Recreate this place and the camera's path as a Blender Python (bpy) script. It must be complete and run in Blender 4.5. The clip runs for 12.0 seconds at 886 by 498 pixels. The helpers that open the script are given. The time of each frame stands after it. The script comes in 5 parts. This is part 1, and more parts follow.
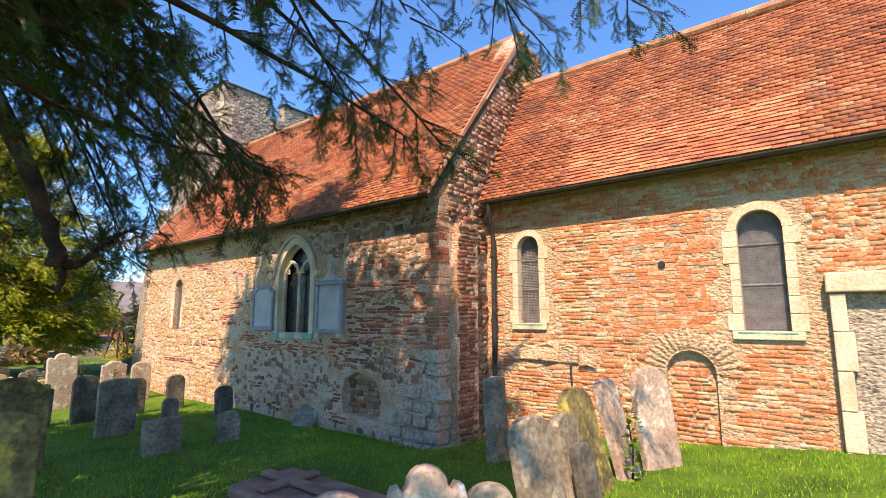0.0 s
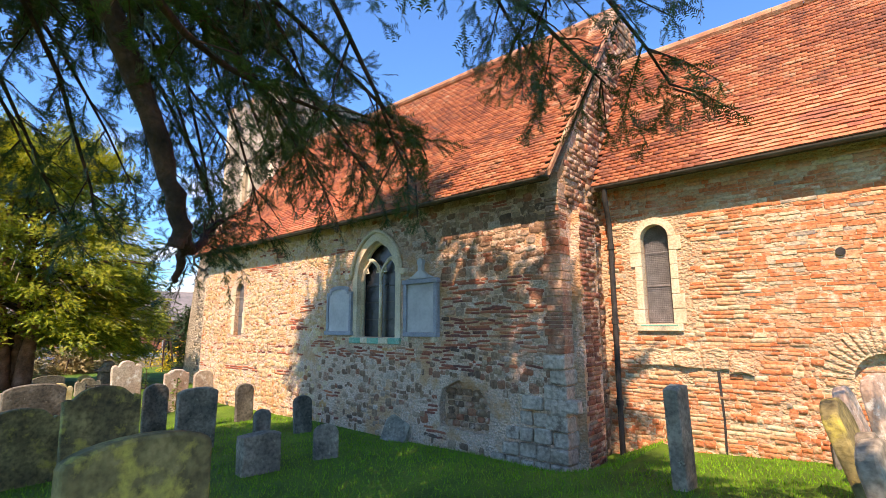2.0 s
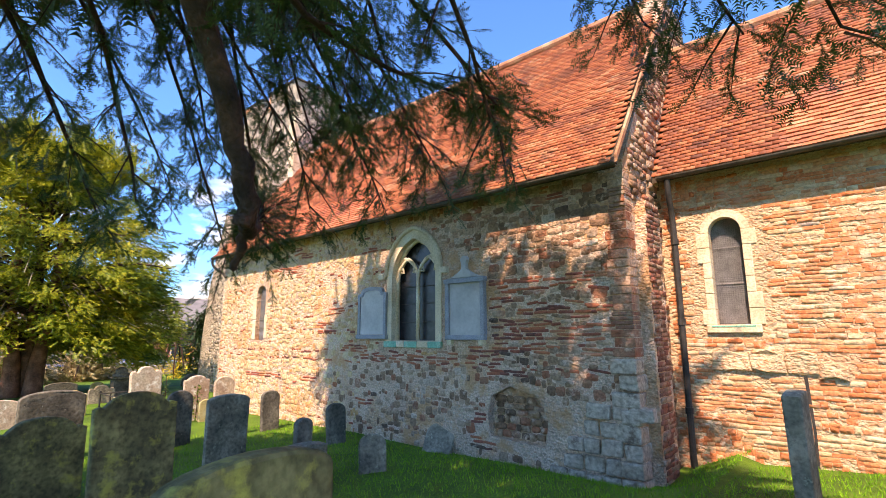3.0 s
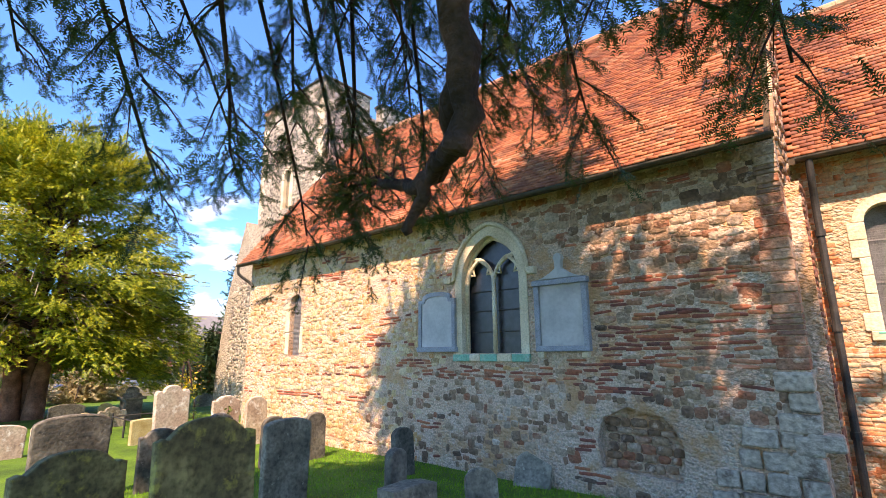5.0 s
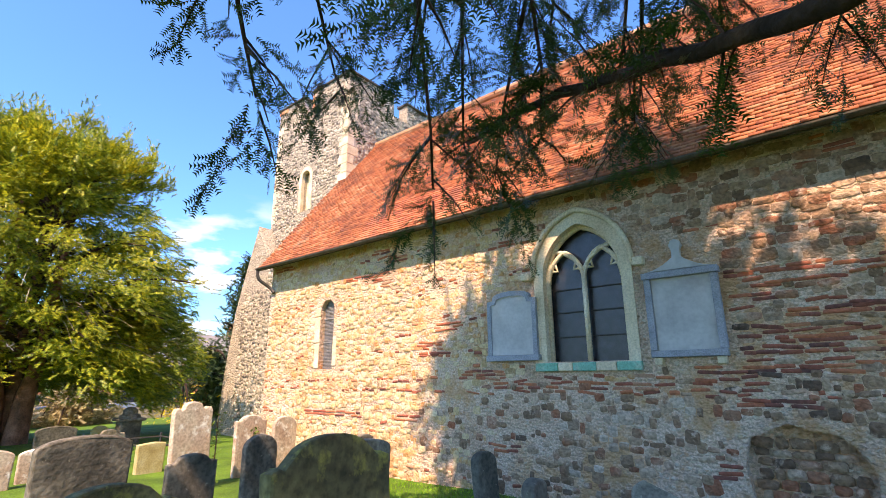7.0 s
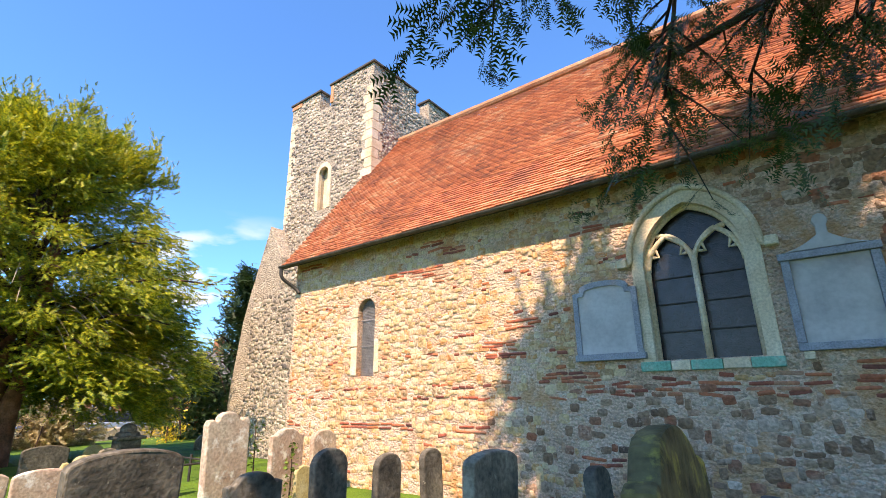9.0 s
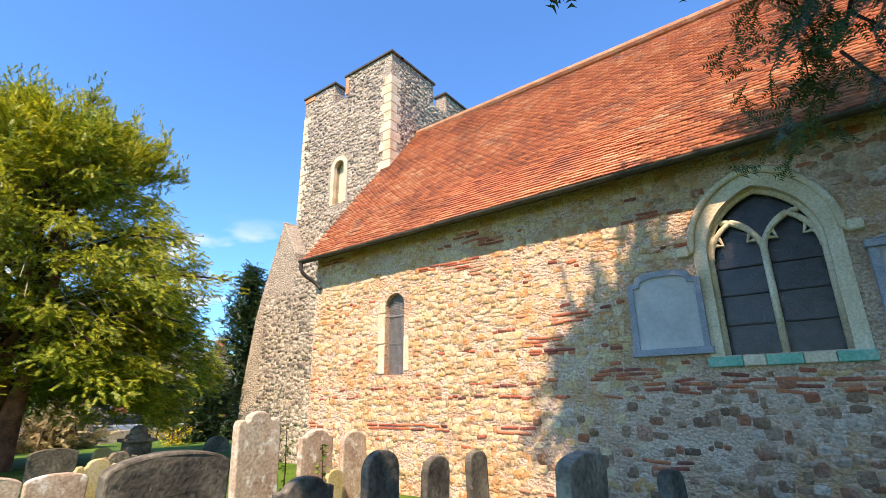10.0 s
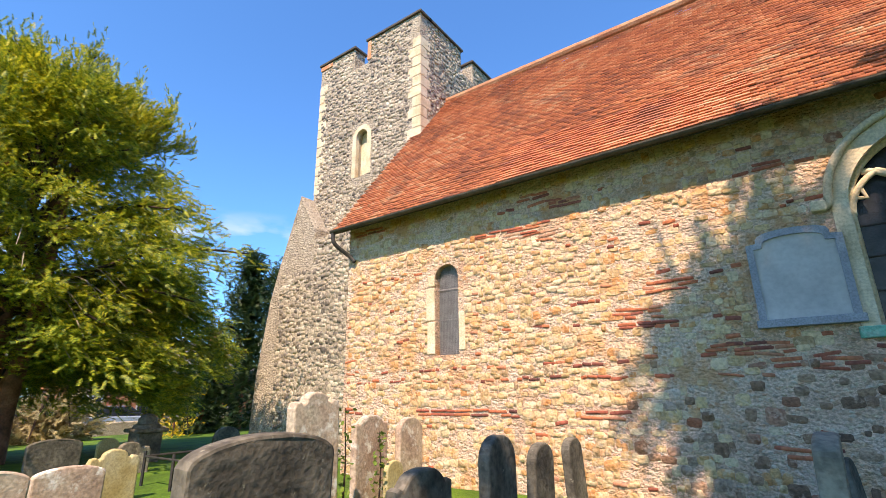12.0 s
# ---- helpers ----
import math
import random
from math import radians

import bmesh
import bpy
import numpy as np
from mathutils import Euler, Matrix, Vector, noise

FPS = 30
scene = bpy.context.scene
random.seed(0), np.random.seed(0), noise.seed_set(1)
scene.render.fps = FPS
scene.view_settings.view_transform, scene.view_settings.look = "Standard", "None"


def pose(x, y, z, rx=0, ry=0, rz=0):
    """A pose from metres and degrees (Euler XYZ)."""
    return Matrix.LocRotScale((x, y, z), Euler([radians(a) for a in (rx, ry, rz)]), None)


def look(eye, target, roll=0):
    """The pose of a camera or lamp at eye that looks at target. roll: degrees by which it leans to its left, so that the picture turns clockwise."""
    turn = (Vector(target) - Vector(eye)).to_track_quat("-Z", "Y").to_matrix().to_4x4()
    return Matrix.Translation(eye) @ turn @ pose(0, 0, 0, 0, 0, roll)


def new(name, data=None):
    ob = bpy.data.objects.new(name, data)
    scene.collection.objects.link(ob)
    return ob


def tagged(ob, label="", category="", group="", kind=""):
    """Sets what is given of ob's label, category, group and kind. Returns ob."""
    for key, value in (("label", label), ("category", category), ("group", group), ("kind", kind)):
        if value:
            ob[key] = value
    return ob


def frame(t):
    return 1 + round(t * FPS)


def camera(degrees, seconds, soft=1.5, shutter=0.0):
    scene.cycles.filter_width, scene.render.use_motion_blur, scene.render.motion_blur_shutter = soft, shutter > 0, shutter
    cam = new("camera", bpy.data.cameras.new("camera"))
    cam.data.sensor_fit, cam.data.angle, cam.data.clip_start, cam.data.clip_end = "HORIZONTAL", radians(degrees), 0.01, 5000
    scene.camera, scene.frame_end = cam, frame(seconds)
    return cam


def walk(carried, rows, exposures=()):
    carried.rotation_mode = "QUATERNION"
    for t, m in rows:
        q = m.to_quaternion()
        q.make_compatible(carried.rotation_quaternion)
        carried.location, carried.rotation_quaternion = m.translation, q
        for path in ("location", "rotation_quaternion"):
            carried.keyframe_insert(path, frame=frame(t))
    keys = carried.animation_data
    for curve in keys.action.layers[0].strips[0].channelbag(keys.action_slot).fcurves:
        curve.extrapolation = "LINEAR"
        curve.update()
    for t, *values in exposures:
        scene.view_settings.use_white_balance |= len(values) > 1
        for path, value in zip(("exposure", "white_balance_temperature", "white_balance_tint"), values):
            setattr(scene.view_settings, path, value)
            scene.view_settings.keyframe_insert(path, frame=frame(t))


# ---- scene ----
cam = camera(85.1, 12.0, soft=0.6)
METRES, EYE, TILT, LEAN, TURN = 10.8, 1.7, 0.0, 0.0, 38.2
ROWS = [
    (0.0, 0.0, 0.0, 0.0, -0.01, 8.06, -0.08),
    (0.5, -0.0334, 0.0235, -0.0029, 1.98, 7.84, -0.08),
    (1.0, -0.067, 0.0423, -0.0062, 2.95, 8.03, 0.02),
    (1.5, -0.1036, 0.0692, -0.0098, 3.0, 8.62, 0.13),
    (2.0, -0.1416, 0.0923, -0.0131, 2.56, 9.18, 0.19),
    (2.5, -0.1773, 0.1157, -0.0175, 2.85, 9.78, 0.21),
    (3.0, -0.2129, 0.1463, -0.0218, 2.96, 10.1, 0.21),
    (5.0, -0.3506, 0.2573, -0.0311, 2.56, 12.21, 0.41),
    (5.5, -0.3825, 0.2876, -0.0342, 2.05, 12.76, 0.35),
    (6.0, -0.4174, 0.3159, -0.0403, 1.55, 13.82, 0.36),
    (6.5, -0.4516, 0.3439, -0.0452, 1.3, 14.61, 0.37),
    (7.0, -0.4825, 0.3743, -0.0492, 1.13, 14.81, 0.4),
    (7.5, -0.5182, 0.4011, -0.056, 1.15, 15.05, 0.49),
    (9.5, -0.6417, 0.4973, -0.0689, -1.36, 17.18, 0.76),
    (10.0, -0.6711, 0.5203, -0.0717, -1.31, 17.21, 0.76),
    (10.5, -0.6997, 0.5459, -0.0755, -1.25, 16.85, 0.75),
    (11.0, -0.7266, 0.5729, -0.0783, -1.75, 16.42, 0.78),
    (11.5, -0.7524, 0.5972, -0.0818, -2.15, 16.41, 0.81),
    (12.0, -0.773, 0.623, -0.0853, -2.61, 16.49, 0.78),
]
walk(cam, [(t, pose(0, 0, EYE, TILT, LEAN, TURN) @ pose(METRES * x, METRES * y, METRES * z, 90 + pitch, roll, yaw)) for t, x, y, z, yaw, pitch, roll in ROWS], [(0.0, 0.70, 8500, 22), (2.5, 0.90, 8400, 24), (5.0, 1.14, 8500, 26), (7.0, 1.12, 8500, 25), (9.5, 0.88, 8100, 20), (12.0, 0.72, 8000, 18)])

# ---- world, sun, exposure ----
SUN = Vector((0.35, -1.0, 1.43)).normalized()
world = bpy.data.worlds.new("sky")
scene.world = world
world.use_nodes = True
wn, wl = world.node_tree.nodes, world.node_tree.links
wn.clear()
sky = wn.new("ShaderNodeTexSky")
sky.sky_type, sky.sun_disc = "NISHITA", False
sky.sun_elevation, sky.sun_rotation = math.asin(SUN.z), math.atan2(SUN.x, SUN.y)
sky.air_density, sky.dust_density, sky.ozone_density = 1.0, 0.8, 1.5
back = wn.new("ShaderNodeBackground")
back.inputs["Strength"].default_value = 0.15
wout = wn.new("ShaderNodeOutputWorld")
deep = wn.new("ShaderNodeMix")
deep.data_type, deep.blend_type = "RGBA", "MULTIPLY"
deep.inputs[0].default_value, deep.inputs[7].default_value = 1.0, (0.40, 0.97, 1.56, 1)
wl.new(sky.outputs[0], deep.inputs[6])
# a few small clouds low in the sky
wtex = wn.new("ShaderNodeTexCoord")
wmap = wn.new("ShaderNodeMapping")
wmap.inputs["Scale"].default_value = (4.0, 4.0, 11.0)
puff = wn.new("ShaderNodeTexNoise")
puff.inputs["Scale"].default_value, puff.inputs["Detail"].default_value = 1.7, 7
split = wn.new("ShaderNodeSeparateXYZ")
low = wn.new("ShaderNodeMapRange")
low.inputs[1].default_value, low.inputs[2].default_value, low.inputs[3].default_value, low.inputs[4].default_value = 0.20, 0.34, 1.0, 0.0
edge_ = wn.new("ShaderNodeMapRange")
edge_.inputs[1].default_value, edge_.inputs[2].default_value = 0.53, 0.66
times = wn.new("ShaderNodeMath")
times.operation = "MULTIPLY"
cloud = wn.new("ShaderNodeMix")
cloud.data_type = "RGBA"
cloud.inputs[7].default_value = (5.5, 5.7, 6.0, 1)
wl.new(wtex.outputs["Generated"], wmap.inputs[0])
wl.new(wmap.outputs[0], puff.inputs["Vector"])
wl.new(wtex.outputs["Generated"], split.inputs[0])
wl.new(split.outputs["Z"], low.inputs[0])
wl.new(puff.outputs["Fac"], edge_.inputs[0])
wl.new(low.outputs[0], times.inputs[0])
wl.new(edge_.outputs[0], times.inputs[1])
wl.new(times.outputs[0], cloud.inputs[0])
wl.new(deep.outputs[2], cloud.inputs[6])
wl.new(cloud.outputs[2], back.inputs[0])
wl.new(back.outputs[0], wout.inputs[0])
sun_data = bpy.data.lights.new("sun", "SUN")
sun_data.energy, sun_data.angle, sun_data.color = 5.0, radians(0.53), (1.0, 0.89, 0.74)
sun = new("sun", sun_data)
sun.matrix_world = look(SUN * 60, (0, 0, 0))

rng = np.random.default_rng(7)


# ---- materials ----
def ramp_set(node, stops):
    el = node.color_ramp.elements
    while len(el) < len(stops):
        el.new(0.5)
    for e, (p, c) in zip(el, stops):
        e.position, e.color = p, (*c, 1)


def surface(name, stops, scale=4.0, fine=40.0, rough=0.85, bump=0.25, by="", metal=0.0, blotch=None, blotch_scale=1.2, blotch_at=0.55, spec=0.3, pick=0.8, cells=None, grain_dark=0.6, stain=None):
    """Noise-driven colour; by = 'island' or 'object' lets each piece take its own place on the ramp."""
    m = bpy.data.materials.new(name)
    m.use_nodes = True
    n, l = m.node_tree.nodes, m.node_tree.links
    bsdf = n["Principled BSDF"]
    tex = n.new("ShaderNodeTexCoord")
    geo = n.new("ShaderNodeNewGeometry")
    big = n.new("ShaderNodeTexNoise")
    big.inputs["Scale"].default_value, big.inputs["Detail"].default_value = scale, 6
    small = n.new("ShaderNodeTexNoise")
    small.inputs["Scale"].default_value, small.inputs["Detail"].default_value = fine, 5
    place = geo.outputs["Position"]
    l.new(place, big.inputs["Vector"])
    l.new(place, small.inputs["Vector"])
    ramp = n.new("ShaderNodeValToRGB")
    ramp_set(ramp, stops)
    if by:
        mixv = n.new("ShaderNodeMath")
        mixv.operation = "MULTIPLY_ADD"
        mixv.inputs[1].default_value, mixv.inputs[2].default_value = 1.0, -0.5 + (1 - pick) / 2
        l.new(big.outputs["Fac"], mixv.inputs[0])
        add = n.new("ShaderNodeMath")
        add.operation = "ADD"
        if by == "object":
            info = n.new("ShaderNodeObjectInfo")
            each = info.outputs["Random"]
        else:
            each = geo.outputs["Random Per Island"]
        part_of = n.new("ShaderNodeMath")
        part_of.operation = "MULTIPLY"
        part_of.inputs[1].default_value = pick
        l.new(each, part_of.inputs[0])
        l.new(part_of.outputs[0], add.inputs[0])
        l.new(mixv.outputs[0], add.inputs[1])
        l.new(add.outputs[0], ramp.inputs[0])
    else:
        stretch = n.new("ShaderNodeMapRange")
        stretch.inputs[1].default_value, stretch.inputs[2].default_value = 0.28, 0.72
        l.new(big.outputs["Fac"], stretch.inputs[0])
        l.new(stretch.outputs[0], ramp.inputs[0])
    colour = ramp.outputs[0]
    grain = n.new("ShaderNodeMix")
    grain.data_type, grain.blend_type = "RGBA", "MULTIPLY"
    grain.inputs[0].default_value = 0.75
    g2 = n.new("ShaderNodeValToRGB")
    ramp_set(g2, [(0.3, (grain_dark,) * 3), (0.62, (1.1, 1.1, 1.1))])
    l.new(small.outputs["Fac"], g2.inputs[0])
    l.new(colour, grain.inputs[6])
    l.new(g2.outputs[0], grain.inputs[7])
    colour = grain.outputs[2]
    height = small.outputs["Fac"]
    if cells:
        # small stones lost in the mortar: colour and relief by cell
        squash = n.new("ShaderNodeMapping")
        squash.inputs["Scale"].default_value = (1.0, 1.0, 1.9)
        warp = n.new("ShaderNodeMix")
        warp.data_type, warp.blend_type = "RGBA", "ADD"
        warp.inputs[0].default_value = 0.07
        l.new(place, warp.inputs[6])
        l.new(small.outputs["Color"], warp.inputs[7])
        l.new(warp.outputs[2], squash.inputs[0])
        vor = n.new("ShaderNodeTexVoronoi")
        vor.inputs["Scale"].default_value = cells[0]
        l.new(squash.outputs[0], vor.inputs["Vector"])
        cr = n.new("ShaderNodeValToRGB")
        ramp_set(cr, cells[1])
        sep = n.new("ShaderNodeSeparateColor")
        l.new(vor.outputs["Color"], sep.inputs[0])
        l.new(sep.outputs[0], cr.inputs[0])
        near = n.new("ShaderNodeMapRange")
        near.inputs[1].default_value, near.inputs[2].default_value, near.inputs[3].default_value, near.inputs[4].default_value = 0.30, 0.52, cells[2], 0.0
        l.new(vor.outputs["Distance"], near.inputs[0])
        cm = n.new("ShaderNodeMix")
        cm.data_type = "RGBA"
        l.new(near.outputs[0], cm.inputs[0])
        l.new(colour, cm.inputs[6])
        l.new(cr.outputs[0], cm.inputs[7])
        colour = cm.outputs[2]
        hh = n.new("ShaderNodeMath")
        hh.operation = "SUBTRACT"
        l.new(small.outputs["Fac"], hh.inputs[0])
        l.new(vor.outputs["Distance"], hh.inputs[1])
        height = hh.outputs[0]
    if blotch:
        third = n.new("ShaderNodeTexNoise")
        third.inputs["Scale"].default_value, third.inputs["Detail"].default_value = blotch_scale, 8
        third.inputs["Roughness"].default_value = 0.65
        l.new(place, third.inputs["Vector"])
        edge = n.new("ShaderNodeMapRange")
        edge.inputs[1].default_value, edge.inputs[2].default_value = blotch_at, blotch_at + 0.12
        l.new(third.outputs["Fac"], edge.inputs[0])
        mx = n.new("ShaderNodeMix")
        mx.data_type = "RGBA"
        l.new(edge.outputs[0], mx.inputs[0])
        l.new(colour, mx.inputs[6])
        mx.inputs[7].default_value = (*blotch, 1)
        colour = mx.outputs[2]
    if stain:
        # wide patches of another tint: (colour, scale, threshold, strength)
        wide = n.new("ShaderNodeTexNoise")
        wide.inputs["Scale"].default_value, wide.inputs["Detail"].default_value = stain[1], 7
        wide.inputs["Roughness"].default_value = 0.7
        l.new(place, wide.inputs["Vector"])
        fade = n.new("ShaderNodeMapRange")
        fade.inputs[1].default_value, fade.inputs[2].default_value, fade.inputs[4].default_value = stain[2], stain[2] + 0.1, stain[3]
        l.new(wide.outputs["Fac"], fade.inputs[0])
        sm = n.new("ShaderNodeMix")
        sm.data_type = "RGBA"
        l.new(fade.outputs[0], sm.inputs[0])
        l.new(colour, sm.inputs[6])
        sm.inputs[7].default_value = (*stain[0], 1)
        colour = sm.outputs[2]
    l.new(colour, bsdf.inputs["Base Color"])
    bsdf.inputs["Roughness"].default_value = rough
    bsdf.inputs["Metallic"].default_value = metal
    bsdf.inputs["Specular IOR Level"].default_value = spec
    if bump:
        b = n.new("ShaderNodeBump")
        b.inputs["Strength"].default_value, b.inputs["Distance"].default_value = bump, 0.03
        l.new(height, b.inputs["Height"])
        l.new(b.outputs[0], bsdf.inputs["Normal"])
    return m


RUBBLE = [(0.0, (0.34, 0.22, 0.13)), (0.10, (0.50, 0.31, 0.16)), (0.3, (0.66, 0.42, 0.20)), (0.48, (0.70, 0.50, 0.29)),
          (0.62, (0.72, 0.55, 0.36)), (0.70, (0.58, 0.24, 0.09)), (0.78, (0.66, 0.38, 0.17)), (1.0, (0.76, 0.62, 0.44))]
# dark brown stone, with the yew's shade on the nave mixed into its tone
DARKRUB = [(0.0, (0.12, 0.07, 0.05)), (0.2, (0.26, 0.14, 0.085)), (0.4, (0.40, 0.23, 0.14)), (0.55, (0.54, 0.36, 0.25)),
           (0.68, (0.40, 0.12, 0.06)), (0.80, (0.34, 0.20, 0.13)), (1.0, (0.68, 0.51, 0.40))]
BRICKY = [(0.0, (0.50, 0.34, 0.20)), (0.12, (0.60, 0.17, 0.065)), (0.4, (0.68, 0.23, 0.10)), (0.6, (0.60, 0.26, 0.13)),
          (0.75, (0.68, 0.36, 0.19)), (0.9, (0.66, 0.52, 0.34)), (1.0, (0.28, 0.22, 0.19))]
FLINT = [(0.0, (0.10, 0.085, 0.075)), (0.25, (0.21, 0.17, 0.14)), (0.5, (0.34, 0.28, 0.215)), (0.8, (0.46, 0.38, 0.29)), (1.0, (0.62, 0.54, 0.43))]
TILES = [(0.0, (0.16, 0.065, 0.05)), (0.2, (0.34, 0.105, 0.06)), (0.45, (0.48, 0.145, 0.07)), (0.7, (0.56, 0.20, 0.10)), (0.88, (0.58, 0.28, 0.16)), (1.0, (0.66, 0.44, 0.29))]
PEBBLES = [(0.0, (0.16, 0.13, 0.11)), (0.25, (0.44, 0.32, 0.20)), (0.5, (0.66, 0.52, 0.34)), (0.68, (0.50, 0.20, 0.09)), (0.8, (0.34, 0.27, 0.22)), (1.0, (0.74, 0.66, 0.52))]
M_MORTAR = surface("lime_mortar", [(0.0, (0.52, 0.31, 0.22)), (0.35, (0.72, 0.47, 0.34)), (0.65, (0.78, 0.55, 0.42)), (1.0, (0.66, 0.34, 0.16))], 1.1, 34, bump=1.0, cells=(15.0, PEBBLES, 0.6), grain_dark=0.38, stain=((0.58, 0.26, 0.09), 1.3, 0.50, 0.65))
M_OLDTILE = surface("reused_clay_tile", [(0.0, (0.16, 0.06, 0.05)), (0.4, (0.38, 0.10, 0.06)), (0.75, (0.56, 0.17, 0.08)), (1.0, (0.46, 0.28, 0.19))], 0.9, 26, by="island", bump=0.5, grain_dark=0.5)
M_MORTAR_PINK = surface("pink_mortar", [(0.0, (0.50, 0.32, 0.20)), (1.0, (0.66, 0.50, 0.33))], 2.0, 30, bump=0.9, blotch=(0.56, 0.27, 0.15), blotch_at=0.57, cells=(13.0, BRICKY, 0.6))
M_RUBBLE = surface("rubble_stone", RUBBLE, 0.9, 26, by="island", bump=0.8, grain_dark=0.45, blotch=(0.66, 0.47, 0.32), blotch_scale=10, blotch_at=0.50, stain=((0.58, 0.26, 0.09), 1.3, 0.53, 0.6))
M_RUBBLE_P = surface("rubble_stone_single", RUBBLE, 0.9, 26, by="object", bump=0.8, grain_dark=0.45, blotch=(0.66, 0.47, 0.32), blotch_scale=10, blotch_at=0.50, stain=((0.58, 0.26, 0.09), 1.3, 0.53, 0.6))
M_DARKRUB = surface("shade_darkened_rubble", DARKRUB, 0.9, 26, by="island", bump=0.9, grain_dark=0.4, blotch=(0.66, 0.45, 0.34), blotch_scale=6.5, blotch_at=0.56)
M_BRICK = surface("roman_brick", BRICKY, 0.9, 26, by="island", bump=0.6, grain_dark=0.5, blotch=(0.68, 0.50, 0.36), blotch_scale=5, blotch_at=0.54, stain=((0.62, 0.46, 0.34), 1.1, 0.56, 0.45))
M_BRICK_P = surface("roman_brick_single", BRICKY, 0.9, 26, by="object", bump=0.6, grain_dark=0.5, blotch=(0.68, 0.50, 0.36), blotch_scale=5, blotch_at=0.54, stain=((0.62, 0.46, 0.34), 1.1, 0.56, 0.45))
M_FLINT = surface("flint", FLINT, 0.9, 30, by="island", bump=0.5, rough=0.7, blotch=(0.52, 0.43, 0.33), blotch_scale=9, blotch_at=0.52)
M_FLINT_WALL = surface("flint_mortar", [(0.0, (0.38, 0.31, 0.24)), (1.0, (0.56, 0.47, 0.37))], 3, 30, bump=0.9, grain_dark=0.4, cells=(14.0, FLINT, 0.9))
M_TILE = surface("clay_tile", TILES, 0.8, 22, by="island", bump=0.2, pick=0.6, grain_dark=0.7, stain=((0.22, 0.085, 0.06), 1.5, 0.51, 0.7))
M_TILE_P = surface("clay_tile_single", TILES, 0.8, 22, by="object", bump=0.2, pick=0.5, grain_dark=0.7, stain=((0.22, 0.085, 0.06), 1.5, 0.51, 0.7))
M_RIDGE = surface("mortared_ridge_tile", [(0.0, (0.36, 0.14, 0.08)), (0.5, (0.48, 0.22, 0.12)), (1.0, (0.56, 0.36, 0.22))], 3, 30, bump=0.3)
M_DARKBRICK = surface("red_brick", [(0.0, (0.18, 0.07, 0.05)), (0.5, (0.32, 0.11, 0.07)), (0.8, (0.30, 0.19, 0.13)), (1.0, (0.44, 0.30, 0.21))], 1.5, 26, by="island", bump=0.7, grain_dark=0.4, blotch=(0.42, 0.29, 0.21), blotch_scale=6, blotch_at=0.54)
M_DRESSED = surface("dressed_stone", [(0.0, (0.56, 0.42, 0.27)), (0.5, (0.70, 0.56, 0.39)), (1.0, (0.78, 0.67, 0.51))], 3, 35, bump=0.25, blotch=(0.40, 0.36, 0.22), blotch_at=0.62, blotch_scale=3)
M_QUOIN = surface("grey_quoin_stone", [(0.0, (0.26, 0.17, 0.12)), (0.5, (0.48, 0.36, 0.27)), (1.0, (0.68, 0.55, 0.44))], 2.5, 18, by="island", bump=1.0, grain_dark=0.35, blotch=(0.17, 0.11, 0.08), blotch_scale=5, blotch_at=0.54)
M_COPPER = surface("copper_stained_stone", [(0.0, (0.10, 0.36, 0.26)), (0.6, (0.16, 0.46, 0.34)), (1.0, (0.45, 0.48, 0.38))], 6, 40, bump=0.2)
M_TABLET = surface("tablet_marble", [(0.0, (0.34, 0.32, 0.31)), (0.5, (0.44, 0.42, 0.40)), (1.0, (0.52, 0.50, 0.48))], 3, 18, bump=0.02, grain_dark=0.9, rough=0.6)
M_TABFRAME = surface("grey_slate_frame", [(0.0, (0.22, 0.23, 0.26)), (1.0, (0.36, 0.37, 0.40))], 5, 60, bump=0.08, rough=0.65)
M_GUARDED = surface("pale_leaded_glass", [(0.0, (0.18, 0.16, 0.16)), (1.0, (0.32, 0.29, 0.29))], 9, 50, bump=0.15, rough=0.35, spec=0.5)
M_LEAD = surface("dark_leaded_glass", [(0.0, (0.015, 0.017, 0.022)), (1.0, (0.05, 0.05, 0.06))], 9, 50, bump=0.15, rough=0.25, spec=0.5)
M_MESH = surface("window_guard_wire", [(0.0, (0.22, 0.20, 0.20)), (1.0, (0.34, 0.31, 0.30))], 9, 50, bump=0, rough=0.6)
M_IRON = surface("dark_iron", [(0.0, (0.02, 0.02, 0.02)), (1.0, (0.06, 0.05, 0.045))], 9, 70, bump=0.1, rough=0.6)
M_GUTTER = surface("gutter_paint", [(0.0, (0.05, 0.04, 0.03)), (1.0, (0.12, 0.095, 0.075))], 6, 50, bump=0.1, rough=0.6)
M_WOOD = surface("dark_oak", [(0.0, (0.05, 0.035, 0.025)), (1.0, (0.12, 0.08, 0.05))], 8, 60, bump=0.2)
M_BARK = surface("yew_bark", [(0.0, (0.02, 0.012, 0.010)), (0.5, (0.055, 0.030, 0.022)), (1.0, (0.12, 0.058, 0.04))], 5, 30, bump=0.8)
M_BARK_PALE = surface("bare_twig", [(0.0, (0.22, 0.17, 0.12)), (1.0, (0.42, 0.35, 0.26))], 5, 30, bump=0.3)
# red bark made lighter than yew_bark, with sunlight on the far trunk in its colour
M_BARK_RED = surface("red_yew_bark", [(0.0, (0.10, 0.045, 0.03)), (0.5, (0.24, 0.10, 0.06)), (1.0, (0.36, 0.17, 0.11))], 4, 24, bump=0.9)
